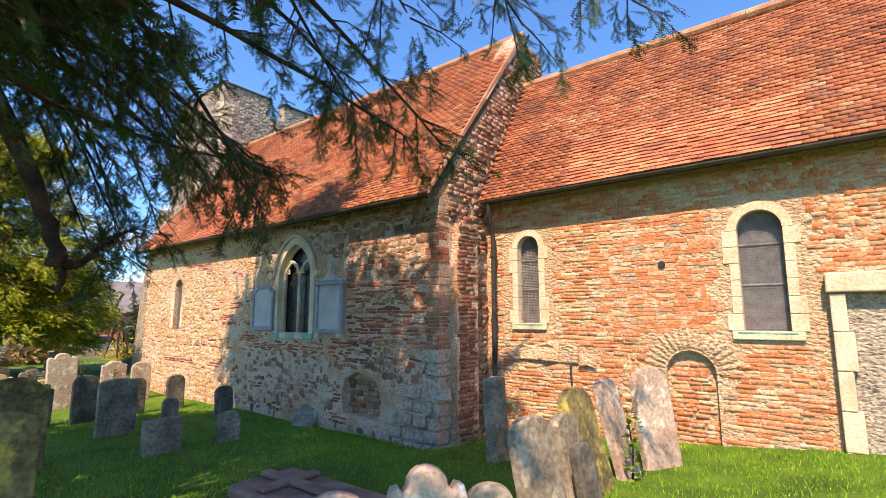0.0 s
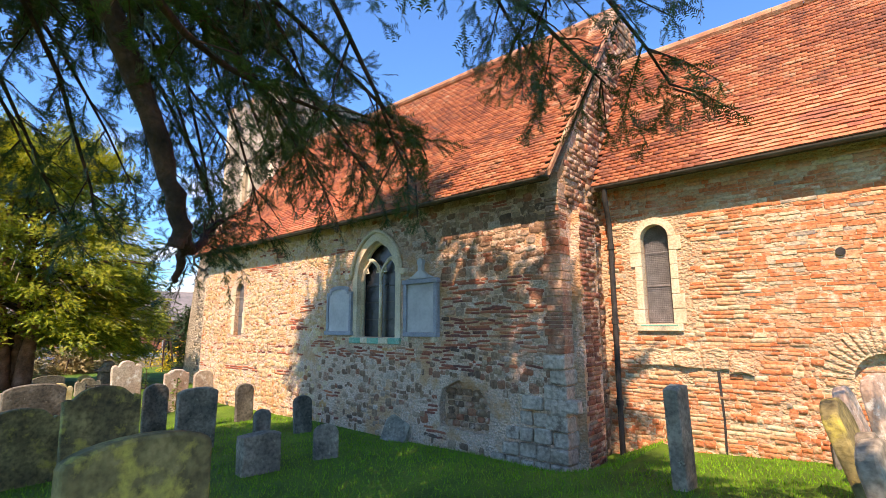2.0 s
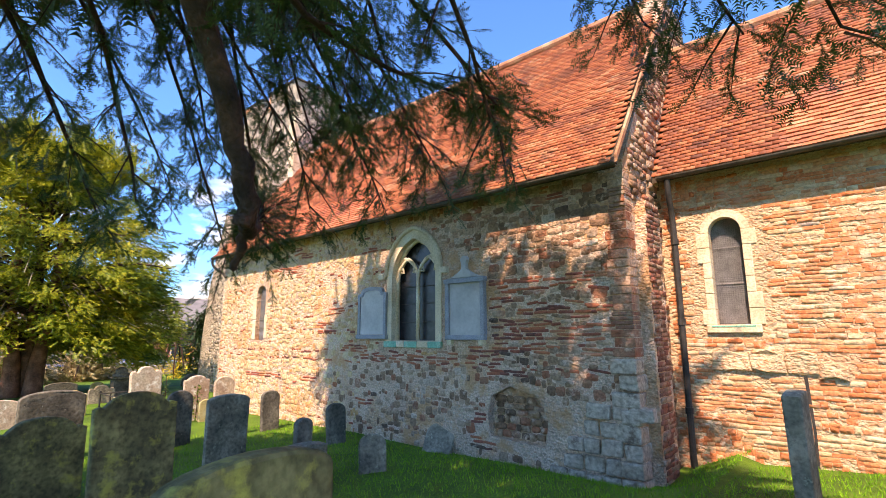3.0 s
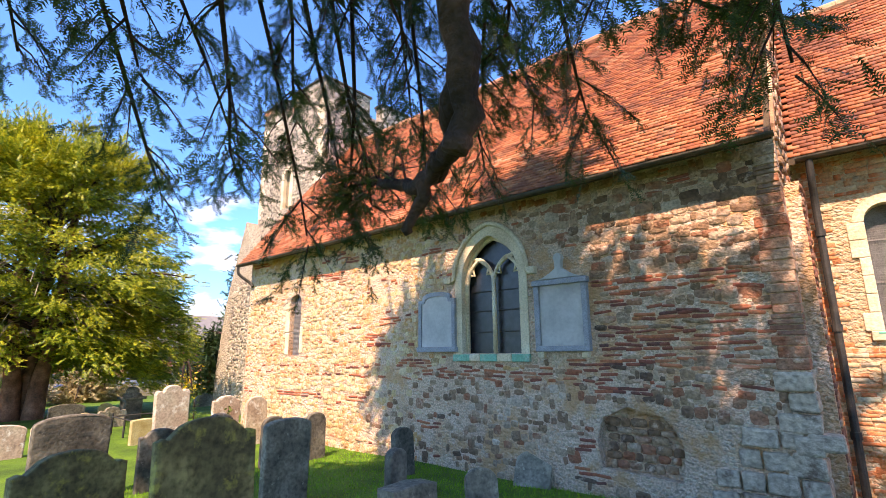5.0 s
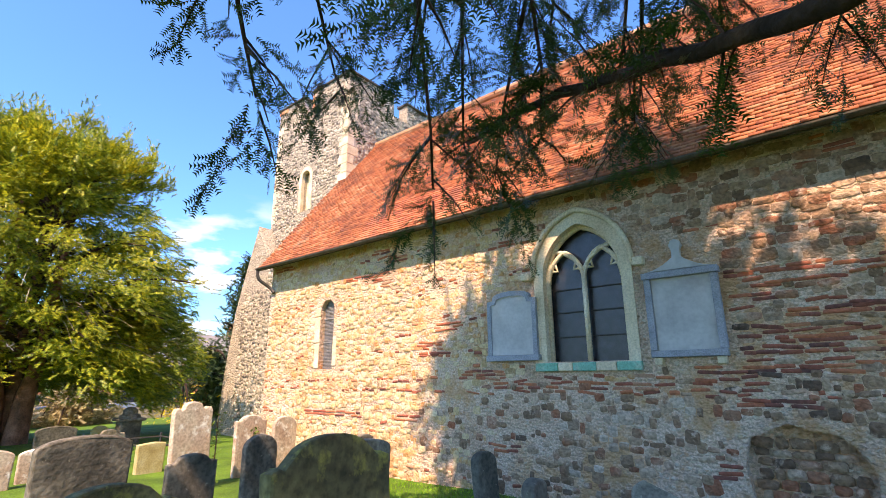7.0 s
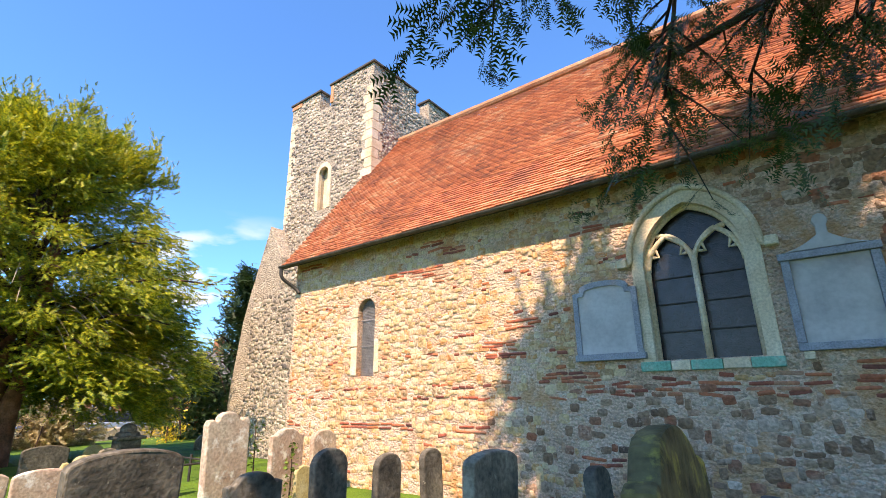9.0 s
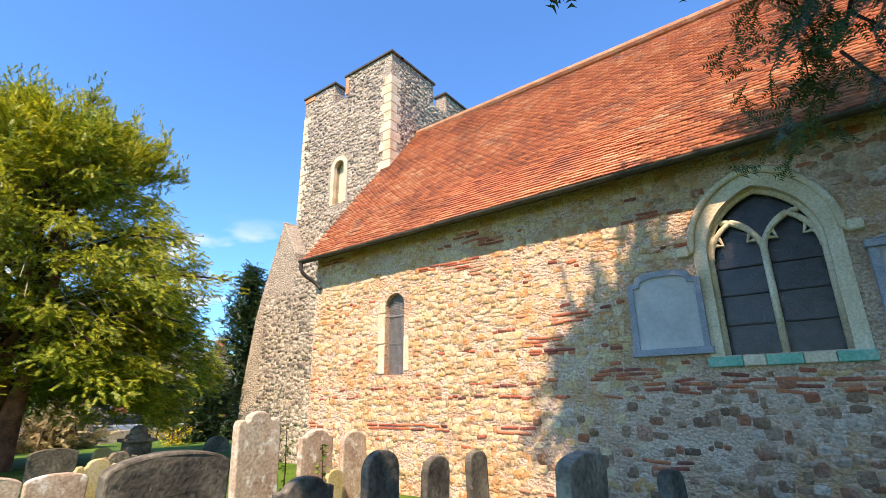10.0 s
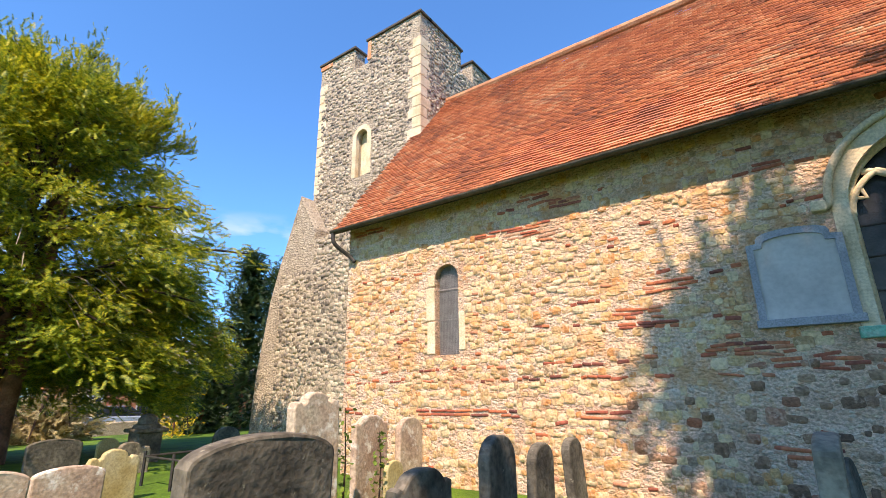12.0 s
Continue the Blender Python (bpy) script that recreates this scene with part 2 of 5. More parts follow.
M_STONE = surface("weathered_headstone", [(0.0, (0.13, 0.11, 0.08)), (0.5, (0.26, 0.21, 0.15)), (1.0, (0.42, 0.35, 0.26))], 3, 22, bump=0.35, grain_dark=0.35, blotch=(0.48, 0.43, 0.30), blotch_scale=8, blotch_at=0.60)
M_STONE_MOSS = surface("mossy_headstone", [(0.0, (0.08, 0.065, 0.035)), (0.5, (0.20, 0.155, 0.065)), (1.0, (0.42, 0.33, 0.13))], 3, 20, bump=0.4, grain_dark=0.3, blotch=(0.46, 0.37, 0.08), blotch_scale=4.2, blotch_at=0.54)
M_STONE_PALE = surface("lichened_pale_headstone", [(0.0, (0.34, 0.22, 0.16)), (0.5, (0.50, 0.36, 0.27)), (1.0, (0.56, 0.46, 0.35))], 2.5, 26, bump=0.25, grain_dark=0.5, blotch=(0.78, 0.73, 0.65), blotch_scale=5.5, blotch_at=0.55)
M_STONE_OCHRE = surface("ochre_headstone", [(0.0, (0.36, 0.26, 0.10)), (0.5, (0.46, 0.36, 0.17)), (1.0, (0.52, 0.45, 0.28))], 4, 40, bump=0.14)
M_STONE_GREY = surface("grey_slate_headstone", [(0.0, (0.05, 0.043, 0.034)), (0.5, (0.125, 0.108, 0.084)), (1.0, (0.25, 0.215, 0.165))], 3, 20, bump=0.35, grain_dark=0.35, blotch=(0.36, 0.33, 0.25), blotch_scale=13, blotch_at=0.63)
M_TOMB = surface("red_granite_slab", [(0.0, (0.16, 0.08, 0.06)), (0.5, (0.26, 0.13, 0.10)), (1.0, (0.36, 0.24, 0.19))], 4, 60, bump=0.15, rough=0.5)
M_GRASS_GROUND = surface("turf", [(0.0, (0.035, 0.075, 0.006)), (0.5, (0.07, 0.145, 0.010)), (1.0, (0.11, 0.20, 0.015))], 1.4, 26, bump=0.9, blotch=(0.10, 0.13, 0.02), blotch_scale=0.9, blotch_at=0.66)
M_BLADE = surface("grass_blade", [(0.0, (0.07, 0.20, 0.008)), (0.6, (0.14, 0.34, 0.012)), (1.0, (0.24, 0.40, 0.03))], 0.7, 8, by="island", bump=0)


def leafy(name, stops, through_light=0.35, scale=0.7):
    m = surface(name, stops, scale, 3.0, rough=0.5, bump=0, by="island", spec=0.4)
    n, l = m.node_tree.nodes, m.node_tree.links
    bsdf = n["Principled BSDF"]
    tr = n.new("ShaderNodeBsdfTranslucent")
    mix = n.new("ShaderNodeMixShader")
    mix.inputs[0].default_value = through_light
    l.new(bsdf.inputs["Base Color"].links[0].from_socket, tr.inputs["Color"])
    l.new(bsdf.outputs[0], mix.inputs[1])
    l.new(tr.outputs[0], mix.inputs[2])
    l.new(mix.outputs[0], n["Material Output"].inputs["Surface"])
    return m


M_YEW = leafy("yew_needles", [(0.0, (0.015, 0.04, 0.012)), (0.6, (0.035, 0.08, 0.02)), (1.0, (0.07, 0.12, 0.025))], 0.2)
# sunlit copy of the yew needles: yellow stops paint the sun on the clumps
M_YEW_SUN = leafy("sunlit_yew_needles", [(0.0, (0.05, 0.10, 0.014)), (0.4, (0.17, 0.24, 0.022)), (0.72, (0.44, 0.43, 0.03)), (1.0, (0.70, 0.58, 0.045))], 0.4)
M_CONIFER = leafy("conifer_needles", [(0.0, (0.025, 0.05, 0.015)), (1.0, (0.06, 0.10, 0.03))], 0.2)
M_IVY = leafy("ivy_leaf", [(0.0, (0.07, 0.14, 0.02)), (1.0, (0.20, 0.26, 0.04))], 0.25)
M_SCRUB = leafy("dry_scrub", [(0.0, (0.22, 0.16, 0.07)), (0.6, (0.42, 0.33, 0.16)), (1.0, (0.56, 0.48, 0.26))], 0.3)
M_YELLOW = leafy("yellow_blossom", [(0.0, (0.75, 0.48, 0.01)), (1.0, (0.85, 0.62, 0.03))], 0.2)


# ---- mesh helpers ----
def part(name, bm, material, parent=None, label="", smooth=False):
    me = bpy.data.meshes.new(name)
    bm.normal_update()
    bm.to_mesh(me)
    bm.free()
    me.materials.append(material)
    if smooth:
        me.polygons.foreach_set("use_smooth", [True] * len(me.polygons))
    ob = new(name, me)
    if parent is not None:
        ob.parent = parent
    if label:
        ob["label"] = label
    return ob


def array_mesh(name, verts, faces, material, parent=None):
    """faces: an array of n x 3 or n x 4 corner numbers."""
    verts, faces = np.asarray(verts, np.float32), np.asarray(faces, np.int32)
    k = faces.shape[1]
    me = bpy.data.meshes.new(name)
    me.vertices.add(len(verts))
    me.vertices.foreach_set("co", verts.ravel())
    me.loops.add(faces.size)
    me.loops.foreach_set("vertex_index", faces.ravel())
    me.polygons.add(len(faces))
    me.polygons.foreach_set("loop_start", np.arange(0, faces.size, k, dtype=np.int32))
    me.update(calc_edges=True)
    me.materials.append(material)
    ob = new(name, me)
    if parent is not None:
        ob.parent = parent
    return ob


def box(bm, x0, x1, y0, y1, z0, z1, bevel=0.0):
    vs = [bm.verts.new((x, y, z)) for x in (x0, x1) for y in (y0, y1) for z in (z0, z1)]
    fs = [bm.faces.new([vs[i] for i in q]) for q in ((0, 1, 3, 2), (4, 6, 7, 5), (0, 4, 5, 1), (2, 3, 7, 6), (0, 2, 6, 4), (1, 5, 7, 3))]
    if bevel:
        es = {e for f in fs for e in f.edges}
        bmesh.ops.bevel(bm, geom=list(es), offset=bevel, segments=2, affect="EDGES", profile=0.5)
    return bm


def prism(bm, outline, y0, y1, bevel=0.0):
    """An outline of (x, z) pulled from y0 to y1."""
    a = [bm.verts.new((x, y0, z)) for x, z in outline]
    b = [bm.verts.new((x, y1, z)) for x, z in outline]
    n = len(a)
    fs = [bm.faces.new(a), bm.faces.new(b[::-1])]
    for i in range(n):
        fs.append(bm.faces.new((a[i], b[i], b[(i + 1) % n], a[(i + 1) % n])))
    bmesh.ops.recalc_face_normals(bm, faces=fs)
    if bevel:
        es = list(set(fs[0].edges) | set(fs[1].edges))
        bmesh.ops.bevel(bm, geom=es, offset=bevel, segments=2, affect="EDGES", profile=0.5)
    return bm


def tube(bm, pts, radii, sides=8):
    """A round tube along points, with a radius each."""
    pts = [Vector(p) for p in pts]
    if not hasattr(radii, "__len__"):
        radii = [radii] * len(pts)
    rings = []
    side = None
    for i, p in enumerate(pts):
        d = (pts[min(i + 1, len(pts) - 1)] - pts[max(i - 1, 0)]).normalized()
        if side is None:
            side = d.orthogonal().normalized()
        side = (side - d * side.dot(d)).normalized()
        up = d.cross(side)
        rings.append([bm.verts.new(p + (side * math.cos(k * 2 * math.pi / sides) + up * math.sin(k * 2 * math.pi / sides)) * radii[i]) for k in range(sides)])
    for a, b in zip(rings, rings[1:]):
        for k in range(sides):
            bm.faces.new((a[k], a[(k + 1) % sides], b[(k + 1) % sides], b[k]))
    bm.faces.new(rings[0][::-1])
    bm.faces.new(rings[-1])
    return bm


def smooth_path(pts, steps=6):
    pts = [Vector(p) for p in pts]
    out = []
    for i in range(len(pts) - 1):
        p0, p1, p2, p3 = pts[max(i - 1, 0)], pts[i], pts[i + 1], pts[min(i + 2, len(pts) - 1)]
        for k in range(steps):
            t = k / steps
            out.append(0.5 * ((2 * p1) + (p2 - p0) * t + (2 * p0 - 5 * p1 + 4 * p2 - p3) * t * t + (3 * p1 - p0 - 3 * p2 + p3) * t ** 3))
    return out + [pts[-1]]


def cut(ob, cutters):
    """Cuts openings through a wall and leaves a plain mesh."""
    for bm in cutters:
        c = part("cutter", bm, M_MORTAR)
        mod = ob.modifiers.new("opening", "BOOLEAN")
        mod.operation, mod.object, mod.solver = "DIFFERENCE", c, "EXACT"
        bpy.context.view_layer.update()
        me = bpy.data.meshes.new_from_object(ob.evaluated_get(bpy.context.evaluated_depsgraph_get()))
        ob.modifiers.clear()
        ob.data = me
        bpy.data.objects.remove(c)
    return ob


def round_arch(x0, x1, z0, z1, n=12):
    r = (x1 - x0) / 2
    return [(x0, z0), (x1, z0)] + [((x0 + x1) / 2 + r * math.cos(a), z1 - r + r * math.sin(a)) for a in [math.pi * k / n for k in range(n + 1)]]


def pointed_arch(x0, x1, z0, spring, apex, n=10):
    """A two-centred pointed arch."""
    w, h = (x1 - x0) / 2, apex - spring
    r = (w * w + h * h) / (2 * w)
    cx = x1 - r
    top = math.atan2(h, (x0 + x1) / 2 - cx)
    right = [(cx + r * math.cos(top * k / n), spring + r * math.sin(top * k / n)) for k in range(n + 1)]
    left = [(x0 + x1 - x, z) for x, z in right[:-1]][::-1]
    return [(x0, z0), (x1, z0)] + right + left


def empty(name, at, label, category, group="", kind=""):
    ob = new(name)
    ob.location = at
    return tagged(ob, label, category, group, kind)


# ---- ground ----
def ground_z(x, y):
    z = 0.18 + 0.068 * x
    lo = -0.56
    z = lo + math.log1p(math.exp(max(-30.0, min(30.0, (z - lo) * 14)))) / 14
    if x > 0:
        z = 0.18 + 0.02 * min(x, 8)
    dip = max(0.0, min(1.0, (y - 4.6) / 1.9))
    if x < -4.2:
        k = min(1.0, (-4.2 - x) / 0.9)
        z = z + dip * dip * k * (min(-0.52, z) - z)
    elif y > 5.0:
        z -= 0.2 * min(1, (y - 5.0) / 3) * min(1.0, max(0, -x / 4 + 0.6))
    if x < -24:
        z -= 0.032 * min(24, -24 - x)
    return z + 0.03 * noise.noise((x * 0.5, y * 0.5, 0))


def axis(lo, hi, fine_lo, fine_hi, fine, grow=1.35):
    out = list(np.arange(fine_lo, fine_hi, fine))
    v, s = fine_hi, fine
    while v < hi:
        out.append(v)
        s *= grow
        v += s
    out.append(hi)
    v, s = fine_lo, fine
    while v > lo:
        s *= grow
        v -= s
        out.append(max(v, lo))
    return sorted(set(round(float(a), 3) for a in out))


xs, ys = axis(-900, 900, -26, 4, 0.3), axis(-900, 900, -4, 9, 0.3)
gv = [(x, y, ground_z(x, y)) for y in ys for x in xs]
w = len(xs)
gf = [(j * w + i, j * w + i + 1, (j + 1) * w + i + 1, (j + 1) * w + i) for j in range(len(ys) - 1) for i in range(w - 1)]
ground = array_mesh("ground", gv, gf, M_GRASS_GROUND)
ground.data.polygons.foreach_set("use_smooth", [True] * len(gf))
tagged(ground, "green churchyard turf sloping gently between the graves", "ground", kind="structure")

# ---- church shell ----
NY, CY = 6.5, 8.0            # south faces of nave and chancel
NX0, NX1, CX1 = -17.5, -5.2, 9.0
RIDGE_Y = 9.7
EAVE_Z, NAVE_RIDGE, CH_RIDGE = 3.82, 8.45, 7.12
BY = 2 * RIDGE_Y             # mirror line for the north side

nave_win = pointed_arch(-10.0, -8.78, 1.36, 2.58, 3.36)
nave_slit = round_arch(-15.42, -14.96, 1.34, 2.82)
lancet_a = round_arch(-4.50, -4.06, 1.60, 3.22)
lancet_b = round_arch(-0.92, -0.37, 1.52, 3.22)
arch_door = round_arch(-1.98, -1.30, -0.6, 1.22)
square_door = [(0.20, -0.5), (1.05, -0.5), (1.05, 2.0), (0.20, 2.0)]
niche = [(-7.62, -0.15), (-6.60, -0.20), (-6.55, 0.22), (-6.64, 0.40), (-6.78, 0.56), (-7.02, 0.60), (-7.22, 0.66), (-7.46, 0.54), (-7.58, 0.50), (-7.66, 0.2)]

wall_south = tagged(part("wall_south", box(bmesh.new(), NX0, NX1, NY, NY + 0.7, -1.2, 3.95), M_MORTAR), "nave wall of mixed rubble, flint and reused brick", "wall", kind="structure")
cut(wall_south, [prism(bmesh.new(), nave_win, NY - 0.5, NY + 1.2), prism(bmesh.new(), nave_slit, NY - 0.5, NY + 1.2), prism(bmesh.new(), niche, NY - 0.5, NY + 0.16)])
wall_chancel = tagged(part("wall_chancel", box(bmesh.new(), NX1, CX1, CY, CY + 0.7, -1.2, 4.05), M_MORTAR_PINK), "chancel wall of reused Roman brick in pale mortar", "wall", kind="structure")
cut(wall_chancel, [prism(bmesh.new(), s, CY - 0.5, CY + 1.2) for s in (lancet_a, lancet_b)] + [prism(bmesh.new(), square_door, CY - 0.5, CY + 0.45), prism(bmesh.new(), arch_door, CY - 0.5, CY + 0.11)])


def yz_prism(bm, outline, x0, x1):
    a = [bm.verts.new((x0, y, z)) for y, z in outline]
    b = [bm.verts.new((x1, y, z)) for y, z in outline]
    n = len(a)
    fs = [bm.faces.new(a), bm.faces.new(b[::-1])]
    for i in range(n):
        fs.append(bm.faces.new((a[i], b[i], b[(i + 1) % n], a[(i + 1) % n])))
    bmesh.ops.recalc_face_normals(bm, faces=fs)
    return bm


gable = [(NY + 0.003, -1.2), (NY + 0.003, 3.9), (RIDGE_Y, NAVE_RIDGE + 0.12), (BY - NY, 3.9), (BY - NY, -1.2)]
tagged(part("wall_east", yz_prism(bmesh.new(), gable, NX1 - 0.5, NX1 + 0.004), M_MORTAR), "nave east gable of rubble with brick courses", "wall", kind="structure")
tagged(part("wall_west", yz_prism(bmesh.new(), [(NY + 0.7, -1.2), (NY + 0.7, 3.9), (RIDGE_Y, NAVE_RIDGE - 0.1), (BY - NY, 3.9), (BY - NY, -1.2)], NX0, NX0 + 0.5), M_MORTAR), "nave west gable of rubble", "wall", kind="structure")
tagged(part("wall_north", box(bmesh.new(), NX0, CX1, BY - NY, BY - NY + 0.6, -1.2, 3.9), M_MORTAR), "plain rubble north wall", "wall", kind="structure")
tagged(part("wall_chancel_east", yz_prism(bmesh.new(), [(CY + 0.7, -1.2), (CY + 0.7, 4.0), (RIDGE_Y, CH_RIDGE - 0.1), (BY - CY, 4.0), (BY - CY, -1.2)], CX1 - 0.5, CX1), M_MORTAR_PINK), "chancel east gable", "wall", kind="structure")


# ---- roofs ----
def roof(name, x0, x1, y_eave, z_eave, z_ridge, label, sag, part_x):
    thing = empty(name, ((x0 + x1) / 2, y_eave, z_eave), label, "roof", kind="structure")
    inv = Matrix.Translation(thing.location).inverted()
    for s in (0, 1):
        y0 = y_eave if s == 0 else BY - y_eave
        prof = [(y0, z_eave + 0.01), (RIDGE_Y, z_ridge - 0.22), (RIDGE_Y, z_ridge - 0.36), (y0, z_eave - 0.09)]
        ob = part("boarding", yz_prism(bmesh.new(), prof, x0, x1), M_WOOD, thing)
        ob.matrix_parent_inverse = inv
    length = math.hypot(RIDGE_Y - y_eave, z_ridge - z_eave)
    sl = Vector((0, (RIDGE_Y - y_eave) / length, (z_ridge - z_eave) / length))
    nrm = Vector((0, -sl.z, sl.y))
    gauge, tw = 0.083, 0.165
    rows = int(length / gauge)
    verts, faces, count = [], [], 0
    shared = []
    tile_len = gauge * 1.7
    h = tw / 2 - 0.001
    local = np.array([(-h, 0, 0.018), (h, 0, 0.018), (h, tile_len, -0.008), (-h, tile_len, -0.008), (-h, 0, 0.040), (h, 0, 0.040), (h, tile_len, 0.006), (-h, tile_len, 0.006)])
    quads = [(0, 1, 5, 4), (4, 5, 6, 7), (0, 4, 7, 3), (1, 2, 6, 5), (0, 3, 2, 1)]
    for k in range(3):
        me = bpy.data.meshes.new("tile")
        me.from_pydata([(a * (1 - 0.004 * k), b, c + 0.002 * k) for a, b, c in local], [], quads)
        me.materials.append(M_TILE_P)
        shared.append(me)
    for r in range(rows):
        cols = int((x1 - x0) / tw)
        for c in range(cols):
            cx = x0 + (c + 0.5 + (0.5 if r % 2 else 0)) * tw
            if cx > x1 - tw * 0.4:
                continue
            u = (cx - x0) / (x1 - x0)
            d = r * gauge + rng.normal(0, 0.005)
            dip = sag * math.sin(math.pi * u) * (r / rows) + 0.02 * noise.noise((cx * 0.5, r * 0.08, 3))
            base = Vector((cx, y_eave, z_eave)) + sl * d + nrm * (dip + rng.normal(0, 0.003))
            ax = Vector((1, 0, rng.normal(0, 0.006)))
            if part_x[0] < cx < part_x[1] and r < 15 and count < 300:
                q = Matrix((ax, sl, nrm)).transposed().to_4x4()
                o = new("tile", shared[count % 3])
                o.parent = thing
                o.matrix_parent_inverse = inv
                o.matrix_basis = Matrix.Translation(base) @ q
                count += 1
                continue
            i0 = len(verts)
            verts += [base + ax * a + sl * b + nrm * (c + (0.004 if k < 2 or k in (4, 5) else 0) * (count % 2)) for k, (a, b, c) in enumerate(local)]
            faces += [tuple(i0 + i for i in f) for f in quads[:4]]
    rest = array_mesh("tiles", verts, faces, M_TILE, thing)
    rest.matrix_parent_inverse = inv
    rest["kind"] = "stuff"
    for k in range(int((x1 - x0) / 0.45)):
        bm = bmesh.new()
        cx = x0 + (k + 0.5) * 0.45
        tube(bm, [(cx - 0.222, RIDGE_Y, z_ridge - 0.02), (cx + 0.222, RIDGE_Y, z_ridge - 0.015)], 0.11, 10)
        ob = part("ridge_tile", bm, M_RIDGE, thing)
        ob.matrix_parent_inverse = inv
    return thing


roof("roof_nave", NX0 - 0.12, NX1 + 0.02, NY - 0.33, EAVE_Z, NAVE_RIDGE, "weathered red clay tiled nave roof with a sagging slope", -0.08, (-14.0, -10.6))
roof("roof_chancel", NX1 + 0.03, CX1 + 0.1, CY - 0.33, 3.94, CH_RIDGE, "orange-red clay tiled chancel roof in fine courses", -0.05, (-3.4, 0.0))
tagged(part("ceiling", box(bmesh.new(), NX0 + 0.5, NX1 - 0.5, NY + 0.7, BY - NY, 3.6, 3.7), M_WOOD), "plain boarded ceiling inside the nave", "ceiling", kind="structure")


# gable verge of the nave over the chancel roof
verge = [(NY - 0.36, 3.80), (RIDGE_Y, NAVE_RIDGE + 0.02), (RIDGE_Y, NAVE_RIDGE + 0.12), (NY - 0.36, 3.90)]
part_verge = part("verge_board", yz_prism(bmesh.new(), verge, NX1 + 0.03, NX1 + 0.07), M_RIDGE)
tagged(part_verge, "pale mortared verge along the nave gable", "trim", kind="structure")


def gutter(x0, x1, y, z, label, thing_name="gutter"):
    bm = bmesh.new()
    n = 8
    ring = [(y + 0.055 * math.cos(a), z + 0.055 * math.sin(a)) for a in [math.pi + math.pi * k / n for k in range(n + 1)]]
    ring += [(yy * 0.82 + y * 0.18, zz * 0.82 + z * 0.18) for yy, zz in ring[::-1]]
    yz_prism(bm, ring, x0, x1)
    return tagged(part(thing_name, bm, M_GUTTER), label, "gutter", kind="structure")


gutter(NX0 - 0.15, NX1 + 0.05, NY - 0.36, EAVE_Z - 0.02, "dark half-round gutter under the nave eaves")
gutter(NX1 + 0.12, CX1, CY - 0.36, 3.92, "dark half-round gutter under the chancel eaves")

down = empty("downpipe", (-4.98, 7.8, -0.4), "dark iron downpipe in the corner of nave and chancel", "downpipe")
for nm, pts, r in (("pipe", [(-4.95, 7.86, -0.5), (-4.95, 7.86, 3.0)], 0.045), ("offset_bend", smooth_path([(-4.95, 7.86, 3.0), (-4.95, 7.84, 3.3), (-4.94, 7.72, 3.6), (-4.93, 7.66, 3.88)]), 0.045)):
    ob = part(nm, tube(bmesh.new(), pts, r, 10), M_IRON, down)
    ob.matrix_parent_inverse = Matrix.Translation(down.location).inverted()
for z in (0.3, 1.6, 2.85):
    ob = part("collar", tube(bmesh.new(), [(-4.95, 7.86, z), (-4.95, 7.86, z + 0.09)], 0.06, 10), M_IRON, down)
    ob.matrix_parent_inverse = Matrix.Translation(down.location).inverted()
spout = tagged(part("gutter_outlet", tube(bmesh.new(), smooth_path([(NX0 - 0.1, NY - 0.36, EAVE_Z - 0.06), (NX0 - 0.06, NY - 0.34, EAVE_Z - 0.28), (NX0 + 0.1, NY - 0.1, EAVE_Z - 0.5), (NX0 + 0.2, NY - 0.05, EAVE_Z - 0.62)]), 0.04, 8), M_IRON), "short dark iron outlet pipe at the nave eaves", "gutter outlet")

# ---- tower ----
TX0, TX1, TY0, TY1, TZ = -21.2, -17.3, 8.5, 12.6, 9.85
tower = empty("tower", ((TX0 + TX1) / 2, TY0, -0.5), "flint west tower with pale quoins and stepped battlements", "tower", kind="structure")
tinv = Matrix.Translation(tower.location).inverted()


def tpart(name, bm, mat, label=""):
    ob = part(name, bm, mat, tower, label)
    ob.matrix_parent_inverse = tinv
    return ob


body = tpart("body", box(bmesh.new(), TX0, TX1, TY0, TY1, -1, TZ), M_FLINT_WALL)
tower_slit = round_arch(-19.55, -19.12, 6.35, 7.75)
cut(body, [prism(bmesh.new(), tower_slit, TY0 - 0.5, TY0 + 0.35)])
tpart("louvre", prism(bmesh.new(), [(x * 0.98 + -19.33 * 0.02, z) for x, z in tower_slit], TY0 + 0.2, TY0 + 0.3), M_DRESSED, "pale boarded opening")
for x0, x1, y0, y1 in ((TX0, -19.75, TY0, TY0 + 0.4), (-19.2, TX1, TY0, TY0 + 0.4), (TX1 - 0.4, TX1, TY0 + 0.4, TY0 + 1.95), (TX1 - 0.4, TX1, TY0 + 2.6, TY1), (TX0, TX0 + 0.4, TY0 + 0.4, TY0 + 1.9), (TX0, TX1 - 0.4, TY1 - 0.4, TY1)):
    tpart("merlon", box(bmesh.new(), x0, x1, y0, y1, TZ, TZ + 0.72), M_FLINT_WALL)
    tpart("coping", box(bmesh.new(), x0 - 0.06, x1 + 0.06, y0 - 0.06, y1 + 0.06, TZ + 0.72, TZ + 0.79, 0.01), M_GUTTER, "dark weathered coping")
